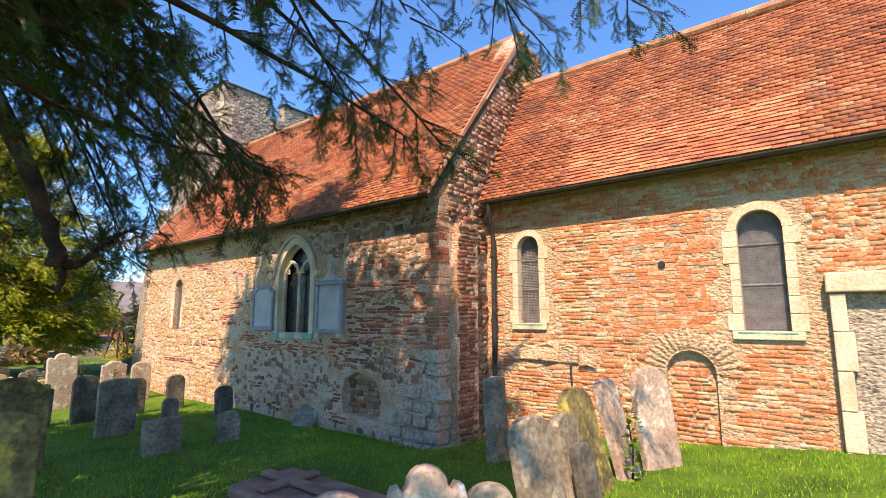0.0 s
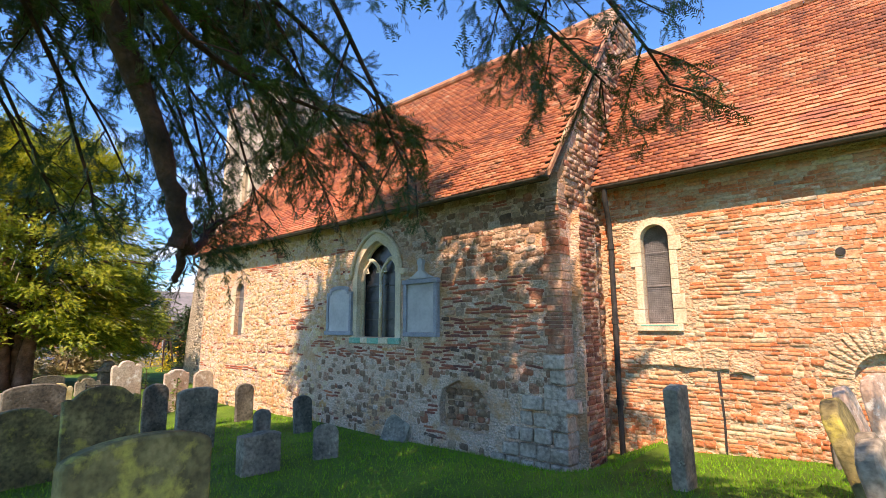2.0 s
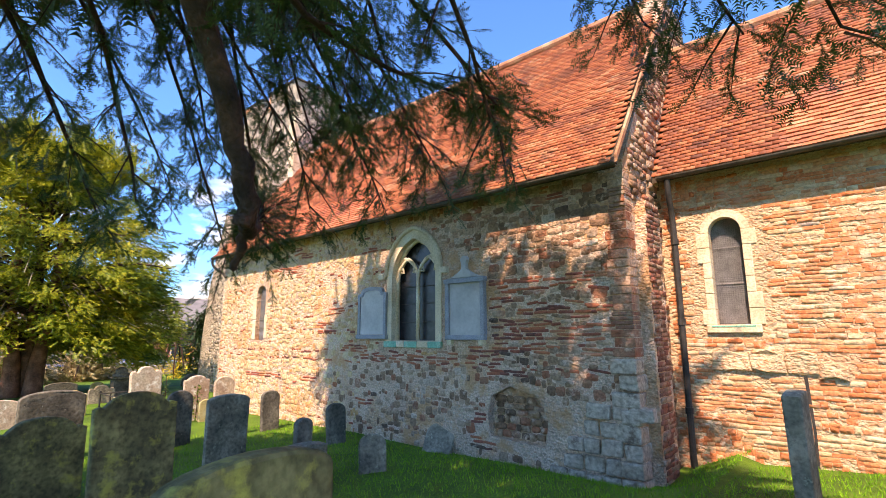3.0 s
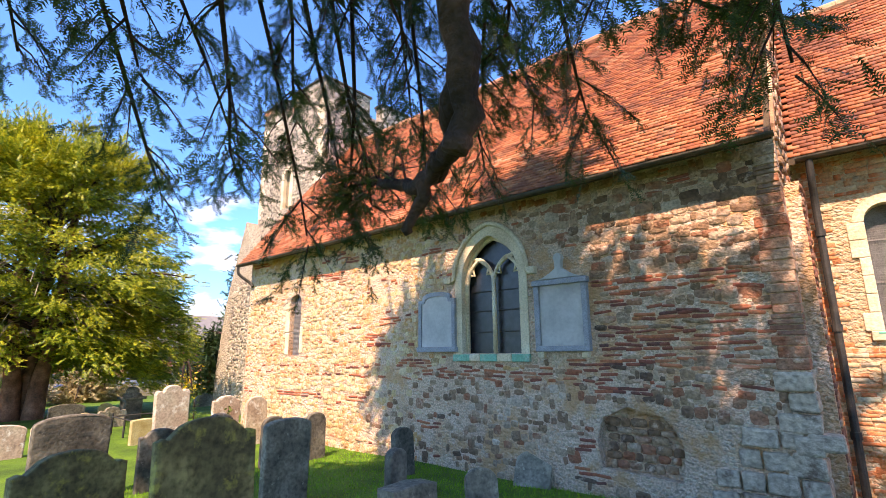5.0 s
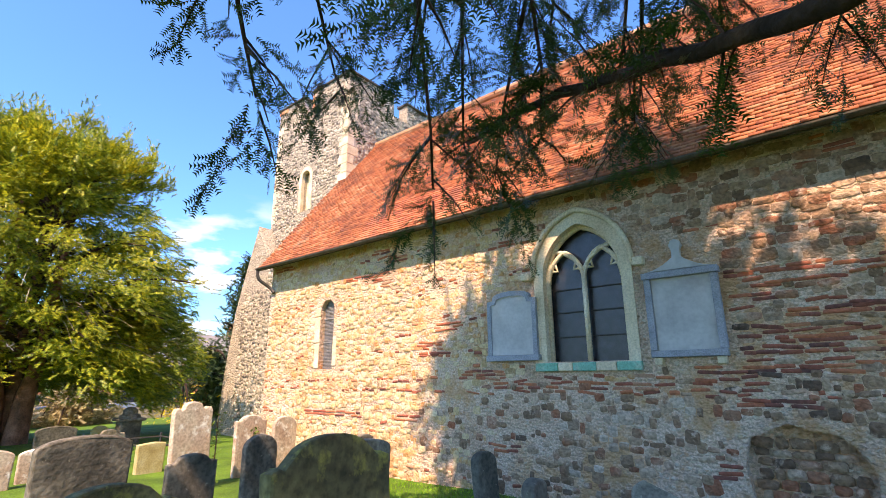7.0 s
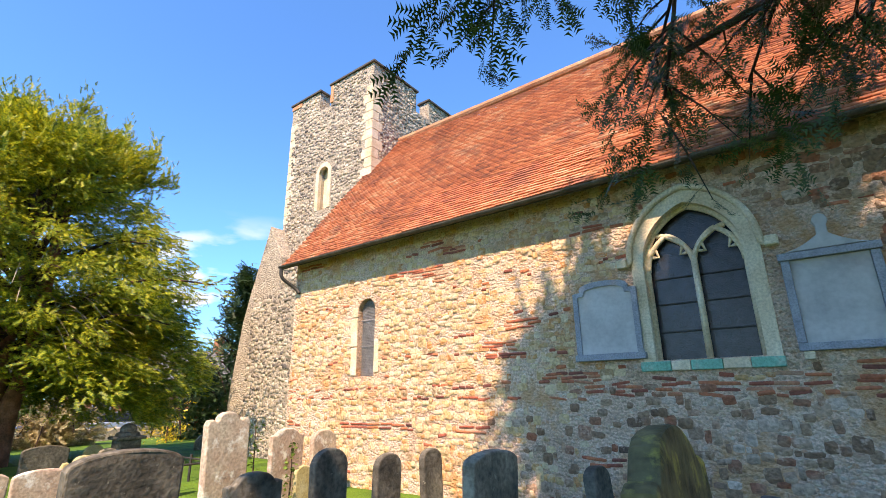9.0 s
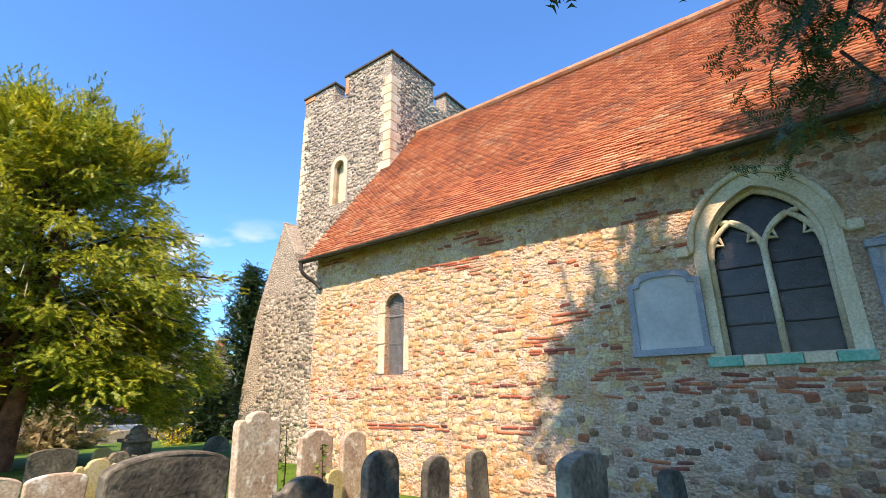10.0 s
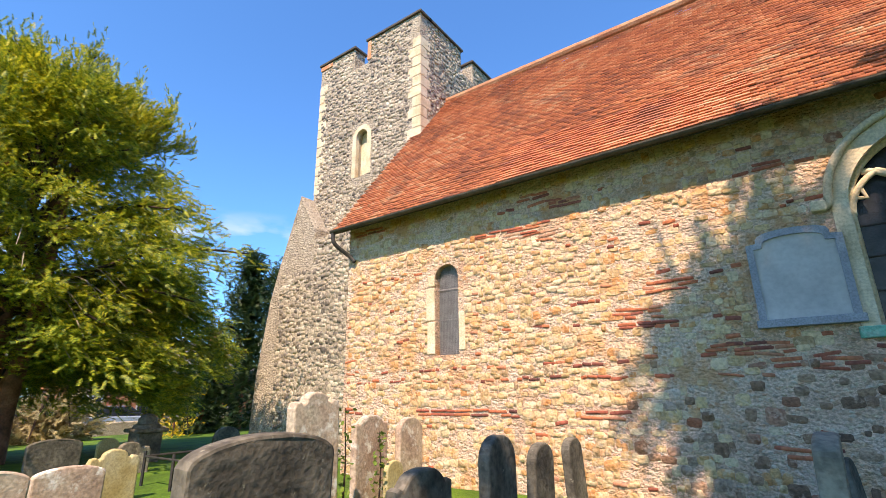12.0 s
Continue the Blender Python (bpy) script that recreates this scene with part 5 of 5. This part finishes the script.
REACH = [((-5.15, 3.05, 3.5), 3.0), ((-4.9, 3.1, 3.3), 3.6), ((-3.2, 3.5, 3.5), 3.4), ((-2.7, 3.4, 3.3), 4.2), ((-4.8, 2.85, 2.9), 3.9), ((-7.1, 3.2, 3.6), 3.6), ((-7.7, 4.1, 3.4), 4.0),
         ((-8.85, 3.0, 3.15), 4.0), ((-6.25, 3.6, 3.4), 3.8), ((-7.7, 1.2, 2.7), 3.8), ((-9.05, 1.2, 2.75), 4.0), ((-8.0, 0.7, 3.2), 3.6), ((-1.7, 3.2, 4.0), 4.6), ((-1.0, 3.4, 4.1), 4.6),
         ((-3.9, 3.6, 4.0), 4.4), ((-6.4, 2.6, 3.7), 3.6), ((-8.6, 2.2, 3.6), 4.4), ((-5.6, 2.4, 3.6), 4.0), ((-7.0, 2.2, 3.5), 4.2), ((-2.2, 2.4, 3.9), 4.8), ((-9.3, 2.0, 3.4), 4.6),
         ((-9.2, 0.2, 3.6), 4.4), ((-8.9, -0.9, 3.2), 4.2), ((-9.8, -2.0, 3.2), 4.4), ((-3.2, 2.6, 3.7), 4.4), ((-8.2, 3.4, 3.9), 4.8), ((-6.9, 3.9, 3.9), 4.6),
         ((-8.75, 2.5, 2.5), 4.4), ((-8.4, 2.75, 2.6), 4.5), ((-7.9, 2.6, 2.7), 4.4), ((-7.5, 2.9, 2.9), 4.5)]
for tip, arch in REACH:
    t = Vector(tip)
    a = OT + Vector((yr.normal(0, 0.15), yr.normal(0, 0.15), yr.uniform(2.6, 3.6)))
    m1, m2 = a.lerp(t, 0.35), a.lerp(t, 0.72)
    m1.z, m2.z = max(arch, m1.z) + 0.4, arch + 0.55
    m1.x += yr.normal(0, 0.35)
    m2.x += yr.normal(0, 0.35)
    line = yew_limb([a, m1, m2, t], 0.06, 0.008, old_yew, "branch")
    dress(line, 0.50, 5, 0.20, sub=twigs, side_len=(0.2, 0.7))
# the upper crown
UP, UD, US = P, D, S
P, D, S = [], [], []
for k in range(345):
    az, el = yr.uniform(0, 2 * math.pi), math.asin(yr.uniform(-0.25, 1))
    c = Vector((-5.9 + 5.1 * math.cos(el) * math.cos(az), -1.0 + 5.5 * math.cos(el) * math.sin(az), 6.2 + 5.0 * math.sin(el)))
    c = Vector((-5.7, -1.0, 6.2)).lerp(c, yr.uniform(0.55, 1.0))
    if c.z < 5.9 or (c.x > -6.8 and noise.noise((c.x * 0.7, c.y * 0.7, c.z * 0.35)) < (0.20 if c.x < -4.6 else 0.0)):
        continue
    a = Vector((OT.x - 0.1, OT.y + 0.1, min(5.5, 2.6 + 0.35 * c.z * yr.uniform(0.6, 1.1))))
    mid_ = a.lerp(c, 0.55) + Vector((0, 0, 1.0))
    line = smooth_path([a, mid_, c], 4)
    if k < 80:
        line = yew_limb([a, mid_, c], 0.07, 0.012, old_yew, "branch")
    dress(line, 0.62, 6 if c.x < -6.8 else 4, 0.50, 0.7, 0.1, side_len=(0.4, 0.9))
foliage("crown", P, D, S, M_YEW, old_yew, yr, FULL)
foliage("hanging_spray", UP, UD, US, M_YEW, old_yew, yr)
bm = bmesh.new()
for a, b, tw in twigs[::2]:
    tube(bm, [a, a.lerp(b, 0.55) + Vector((0, 0, 0.03)), b], [0.009, 0.006, 0.003], 4)
ob = part("brushwood", bm, M_BARK, old_yew)
ob.matrix_parent_inverse = old_yew.matrix_basis.inverted()
ob["kind"] = "stuff"


def far_yew(name, x, y, rad, top, mat, label, count, seed, size=0.42, skirt=1.6, pointed=0.0, trunk_r=0.5):
    r = np.random.default_rng(seed)
    g = ground_z(x, y)
    thing = empty(name, (x, y, g), label, "tree")
    inv = thing.matrix_basis.inverted()
    prv = random.Random(seed)
    for dx, dy in ((0, 0), (0.35, 0.2), (-0.3, 0.3)) if trunk_r > 0.3 else ((0, 0),):
        bm = bmesh.new()
        tube(bm, smooth_path([(x + dx, y + dy, g - 0.3), (x + dx * 1.1, y + dy * 1.2, g + 1.2), (x + dx * 1.8, y + dy * 1.8, g + 2.8), (x + dx * 2.4, y + dy * 2.2, g + top * 0.65)]), [trunk_r * (1 - 0.045 * i) for i in range(19)], 9)
        part("trunk", bm, M_BARK_RED, thing, smooth=True).matrix_parent_inverse = inv
    pts, dr, sz = [], [], []
    for k in range(count):
        az = r.uniform(0, 2 * math.pi)
        h = r.uniform(0, 1)
        prof = (1 - h ** 2.2) ** 0.6 * min(1, 0.72 + h * 1.3) if not pointed else (1 - h) ** 0.85 + 0.04
        lump = 0.95 + 0.38 * noise.noise((math.cos(az) * 2.4 + seed, math.sin(az) * 2.4, h * 4.5)) + 0.16 * noise.noise((math.cos(az) * 5, math.sin(az) * 5 + seed, h * 9))
        rr = rad * prof * lump
        c = Vector((x + rr * math.cos(az), y + rr * math.sin(az), g + skirt + h * (top - skirt)))
        c.z += 0.35 * noise.noise((c.x * 0.9, c.y * 0.9, seed))
        if h > 0.4 and r.uniform() < 0.4:
            c.z += min(1.0, r.exponential(0.35))
        outw = Vector((math.cos(az), math.sin(az), 0.45))
        n = 9
        bend = r.normal(0, 0.25, 3)
        st = c - outw * r.uniform(0.5, 2.2)
        for j in range(n):
            q = st.lerp(c, j / (n - 1))
            q.z += 0.25 * (j / n) ** 2 - 0.1
            d = outw + Vector(r.normal(0, 0.55, 3)) + Vector(bend)
            pts.append((q + Vector(r.normal(0, 0.10, 3)))[:]), dr.append(d[:]), sz.append(size * r.uniform(0.6, 1.25))
    foliage("crown", pts, dr, sz, mat, thing, r, FULL)
    for k in range(26 if trunk_r > 0.3 else 6):
        az, h = r.uniform(0, 6.28), r.uniform(0.05, 0.8)
        e = Vector((x + rad * 0.8 * math.cos(az), y + rad * 0.8 * math.sin(az), g + skirt + h * (top - skirt) * 0.9))
        bm = bmesh.new()
        tube(bm, smooth_path([(x, y, g + 1.5 + h * 3), (Vector((x, y, g + 2 + h * 3)).lerp(e, 0.5) + Vector((0, 0, 0.3)))[:], e[:]], 4), [0.09 - 0.009 * i for i in range(9)], 6)
        part("branch", bm, M_BARK, thing).matrix_parent_inverse = inv
    return thing


def broad_yew(x, y, label, seed):
    """Short red trunks and drooping layered boughs, each with its own spray of shoots."""
    r = np.random.default_rng(seed)
    g = ground_z(x, y)
    thing = empty("yew_tree", (x, y, g), label, "tree")
    inv = thing.matrix_basis.inverted()
    for dx, dy in ((0, 0), (0.35, 0.2), (-0.3, 0.3), (0.2, -0.35)):
        bm = bmesh.new()
        tube(bm, smooth_path([(x + dx, y + dy, g - 0.3), (x + dx * 1.1, y + dy * 1.2, g + 1.2), (x + dx * 1.8, y + dy * 1.8, g + 2.8), (x + dx * 2.4, y + dy * 2.2, g + 7)]), [0.33 * (1 - 0.045 * k) for k in range(19)], 9)
        part("trunk", bm, M_BARK_RED, thing, smooth=True).matrix_parent_inverse = inv
    heights, radii = (0.7, 3.0, 5.0, 6.6, 8.4, 9.2), (4.8, 4.8, 4.5, 3.4, 2.5, 1.3)
    pts, dr, sz = [], [], []
    for k in range(530):
        az = r.uniform(0, 2 * math.pi)
        z = 1.0 + 8.0 * r.uniform(0, 1) ** 0.95
        if k >= 330:
            az, z = r.uniform(0.7, 4.6), r.uniform(0.2, 3.6)
        rr = float(np.interp(z, heights, radii)) * (0.93 + 0.30 * noise.noise((math.cos(az) * 1.7, math.sin(az) * 1.7, z * 0.6))) * r.uniform(0.72, 1.06)
        if z < 4.4 and math.cos(az + 0.75) > 0.25:
            rr *= 1.2
        out = Vector((math.cos(az), math.sin(az), 0))
        side = Vector((-out.y, out.x, 0))
        root = Vector((x, y, g + 0.8 + z * 0.72 + 0.8 * (k >= 330)))
        end = Vector((x, y, z)) + out * rr
        crest = root.lerp(end, 0.6) + Vector((0, 0, 0.55))
        line = smooth_path([root, crest, end], 5)
        if k < 90:
            bm = bmesh.new()
            tube(bm, line, [0.07 - 0.0055 * i for i in range(len(line))], 5)
            part("branch", bm, M_BARK, thing).matrix_parent_inverse = inv
        up = 0.9 if z > 7.4 else 0.05
        wide = r.uniform(0.22, 0.42)
        for i in range(180):
            t = r.uniform(0.12, 1.0) ** 0.6
            q = line[min(int(t * (len(line) - 1)), len(line) - 1)] + out * r.normal(0, 0.12)
            lateral = r.normal(0, wide * (1.25 - 0.7 * t))
            q = q + side * lateral + Vector((0, 0, r.normal(0, 0.11) - 0.35 * lateral * lateral))
            d = out * 0.8 + side * lateral * 1.6 + Vector((0, 0, up - 0.25 * t)) + Vector(r.normal(0, 0.32, 3))
            pts.append(q[:]), dr.append(d[:]), sz.append(r.uniform(0.14, 0.29))
        if z > 6.5:
            for i in range(16):
                q = end + Vector((r.normal(0, 0.08), r.normal(0, 0.08), i * 0.055))
                d = Vector(r.normal(0, 0.35, 3)) + Vector((0, 0, 0.9))
                pts.append(q[:]), dr.append(d[:]), sz.append(0.32 - 0.012 * i)
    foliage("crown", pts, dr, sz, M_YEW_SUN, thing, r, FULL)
    bm = bmesh.new()
    for k in range(60):
        az, z = r.uniform(-1.3, 0.9), r.uniform(1.6, 4.2)
        rr = r.uniform(2.6, 4.4)
        a = Vector((x + rr * 0.5 * math.cos(az), y + rr * 0.5 * math.sin(az), z + 0.3))
        b = Vector((x + rr * math.cos(az), y + rr * math.sin(az), z - r.uniform(0.0, 0.8)))
        tube(bm, smooth_path([a, a.lerp(b, 0.5) + Vector((0, 0, 0.25)), b], 3), [0.022 - 0.0025 * i for i in range(7)], 4)
    ob = part("dead_wood", bm, M_BARK_PALE, thing, "bare pale dead twigs")
    ob.matrix_parent_inverse = inv
    ob["kind"] = "stuff"
    return thing


broad_yew(-25.4, 3.3, "broad sunlit yew with yellow-green foliage and a red-brown trunk", 31)
far_yew("conifer_tree", -34.0, 15.0, 2.2, 9.0, M_CONIFER, "dark slim conifer behind the tower", 500, 32, 0.5, 0.3, 1.0, 0.18)
far_yew("conifer_tree", -37.0, 19.0, 2.2, 9.5, M_CONIFER, "dark slim conifer beyond the churchyard", 400, 33, 0.5, 0.3, 1.0, 0.18)
far_yew("holly_bush", -33.0, 12.5, 1.7, 3.2, M_CONIFER, "rounded evergreen bush behind the graves", 300, 35, 0.4, 0.0, 0.0, 0.12)
for bx, by, br, bh in ((-34, 0.8, 1.8, 1.7), (-34, 4.2, 1.7, 1.4), (-35, 7.4, 1.6, 1.5)):
    far_yew("scrub_bush", bx, by, br, bh, M_SCRUB, "dry tan scrub along the churchyard edge", 260, int(60 + by), 0.42, 0.0, 0.0, 0.1)
far_yew("yellow_bush", -31.0, 10.3, 0.75, 1.5, M_YELLOW, "small bush in bright yellow flower", 60, 36, 0.16, 0.1, 0.0, 0.03)


# ivy climbing the large pale headstone and its neighbour
def ivy(x, y, z0, z1, label):
    thing = empty("ivy", (x, y, z0), label, "ivy")
    bm = bmesh.new()
    tube(bm, [(x, y, z0), (x + 0.02, y, (z0 + z1) / 2), (x - 0.03, y + 0.01, z1)], [0.014, 0.01, 0.005], 5)
    part("stem", bm, M_BARK, thing).matrix_parent_inverse = thing.matrix_basis.inverted()
    pts, dr = [], []
    for k in range(70):
        z = z0 + (z1 - z0) * k / 70
        pts.append((x + yr.normal(0, 0.045), y + yr.normal(0, 0.045), z))
        dr.append((yr.normal(0.4, 0.6), yr.normal(-0.2, 0.6), yr.normal(0, 0.4)))
    leaf = np.array([(0, 0, 0), (0.5, 0.45, 0), (1, 0, -0.1), (0, 0, 0), (1, 0, -0.1), (0.5, -0.45, 0)], float)
    foliage("leaves", pts, dr, [0.07] * len(pts), M_IVY, thing, yr, [leaf])


ivy(-15.02, 4.22, -0.5, 0.62, "green ivy climbing the edge of a headstone")
ivy(-15.22, 5.02, -0.5, 0.3, "green ivy strand on a headstone")
ivy(-1.70, 5.3, -0.05, 0.75, "green ivy tuft on a leaning headstone")

# ---- distance: house, boundary wall, cars, far trees ----
M_HOUSE = surface("orange_brick", [(0.0, (0.40, 0.13, 0.07)), (1.0, (0.55, 0.22, 0.12))], 2, 20, bump=0.2)
M_SLATE = surface("slate_roof", [(0.0, (0.16, 0.15, 0.15)), (1.0, (0.26, 0.23, 0.22))], 2, 20, bump=0.2)
M_ROAD = surface("asphalt", [(0.0, (0.045, 0.045, 0.048)), (1.0, (0.09, 0.09, 0.09))], 2, 40, bump=0.2)


def house(x, y, yaw, w_, d_, h_, label):
    thing = empty("house", (0, 0, 0), label, "house")
    thing.matrix_basis = pose(x, y, ground_z(x, y), 0, 0, yaw)
    part("wall", box(bmesh.new(), -w_ / 2, w_ / 2, -d_ / 2, d_ / 2, -1, h_), M_HOUSE, thing)
    bm = bmesh.new()
    yz_prism(bm, [(-d_ / 2 - 0.4, h_), (0, h_ + d_ * 0.42), (d_ / 2 + 0.4, h_)], -w_ / 2 - 0.3, w_ / 2 + 0.3)
    rf = part("roof", bm, M_SLATE, thing)
    part("chimney", box(bmesh.new(), w_ * 0.3, w_ * 0.3 + 0.7, -0.3, 0.4, h_ + 0.5, h_ + d_ * 0.42 + 1.2), M_HOUSE, rf)
    for i in range(4):
        for z in (0.9,):
            cx = -w_ / 2 + w_ * (i + 0.5) / 4
            wi = part("window", box(bmesh.new(), cx - 0.6, cx + 0.6, -d_ / 2 - 0.05, -d_ / 2 + 0.05, z, z + 1.3), M_TABLET, thing)
            part("pane", box(bmesh.new(), cx - 0.5, cx + 0.5, -d_ / 2 - 0.07, -d_ / 2 - 0.052, z + 0.1, z + 1.2), M_LEAD, wi)
    return thing


house(-52, 19, 84, 13, 7, 3.4, "orange brick house with a grey roof beyond the road")
house(-56, 4, 88, 12, 7, 3.6, "red brick house with a grey roof behind the trees")
road = tagged(part("road", box(bmesh.new(), -48.5, -43, -60, 60, ground_z(-46, 10) - 0.3, ground_z(-46, 10) + 0.03), M_ROAD), "grey road beyond the churchyard wall", "road", kind="structure")
bwall = tagged(part("boundary_wall", box(bmesh.new(), -38.4, -38.0, -40, 60, -1.6, ground_z(-38, 10) + 0.6, 0.05), M_FLINT_WALL), "low flint churchyard boundary wall", "wall", kind="structure")


def car(x, y, yaw, colour, label):
    mat = surface("car_paint", [(0.0, colour), (1.0, colour)], 2, 20, bump=0, rough=0.25, spec=0.6)
    thing = empty("car", (0, 0, 0), label, "car", "parked cars")
    thing.matrix_basis = pose(x, y, ground_z(-46, 10) + 0.03, 0, 0, yaw)
    part("body", prism(bmesh.new(), [(-2.1, 0.25), (2.1, 0.25), (2.1, 0.7), (1.3, 0.88), (-1.9, 0.92), (-2.15, 0.75)], -0.85, 0.85, 0.06), mat, thing)
    part("cabin", prism(bmesh.new(), [(1.25, 0.885), (0.5, 1.42), (-1.3, 1.44), (-1.9, 0.925)], -0.74, 0.74, 0.06), M_LEAD, thing, "dark glazed cabin")
    part("car_roof", prism(bmesh.new(), [(0.48, 1.445), (-1.28, 1.46), (-1.2, 1.49), (0.4, 1.48)], -0.68, 0.68), mat, thing)
    for wx in (-1.35, 1.35):
        for wy in (-0.83, 0.83):
            wh = part("wheel", tube(bmesh.new(), [(wx, wy - 0.1, 0.31), (wx, wy + 0.1, 0.31)], 0.31, 16), M_IRON, thing)
            part("rim", tube(bmesh.new(), [(wx, wy - 0.11, 0.31), (wx, wy + 0.11, 0.31)], 0.19, 12), M_TABLET, wh)


car(-44.2, 13.5, 88, (0.35, 0.40, 0.50), "silver-blue car parked along the road")
car(-44.2, 18.8, 90, (0.55, 0.56, 0.58), "pale silver car parked along the road")
car(-44.2, 8.0, 91, (0.12, 0.16, 0.30), "dark blue car parked along the road")
for i, (x, y, rad, top) in enumerate(((-72, -6, 6, 9), (-70, 34, 5, 8), (-58, -16, 5, 9), (-75, 16, 6, 9))):
    far_yew("far_tree", x, y, rad, top, M_CONIFER, "far tree beyond the houses", 320, 50 + i, 0.8, 0.6, 0.0, 0.25)

# ---- grass ----
gr = np.random.default_rng(3)
N = 60000
gx, gy = gr.uniform(-13.5, 2.5, N), gr.uniform(0.8, 8.0, N)
keep = ~((gx < NX1 + 0.25) & (gy > NY - 0.04)) & (gy < CY - 0.05)
gx, gy = gx[keep], gy[keep]
gz = np.array([ground_z(a, b) for a, b in zip(gx, gy)])
n = len(gx)
ang, hh = gr.uniform(0, 6.28, n), gr.uniform(0.02, 0.065, n)
base = np.stack([gx, gy, gz - 0.005], 1)
sd = np.stack([np.cos(ang), np.sin(ang), np.zeros(n)], 1) * 0.006
tip = base + np.stack([gr.normal(0, 0.02, n), gr.normal(0, 0.02, n), hh], 1)
V = np.stack([base - sd, base + sd, tip], 1).reshape(-1, 3)
tagged(array_mesh("grass", V, np.arange(len(V)).reshape(-1, 3), M_BLADE), "short bright green grass over the churchyard", "grass", kind="stuff")
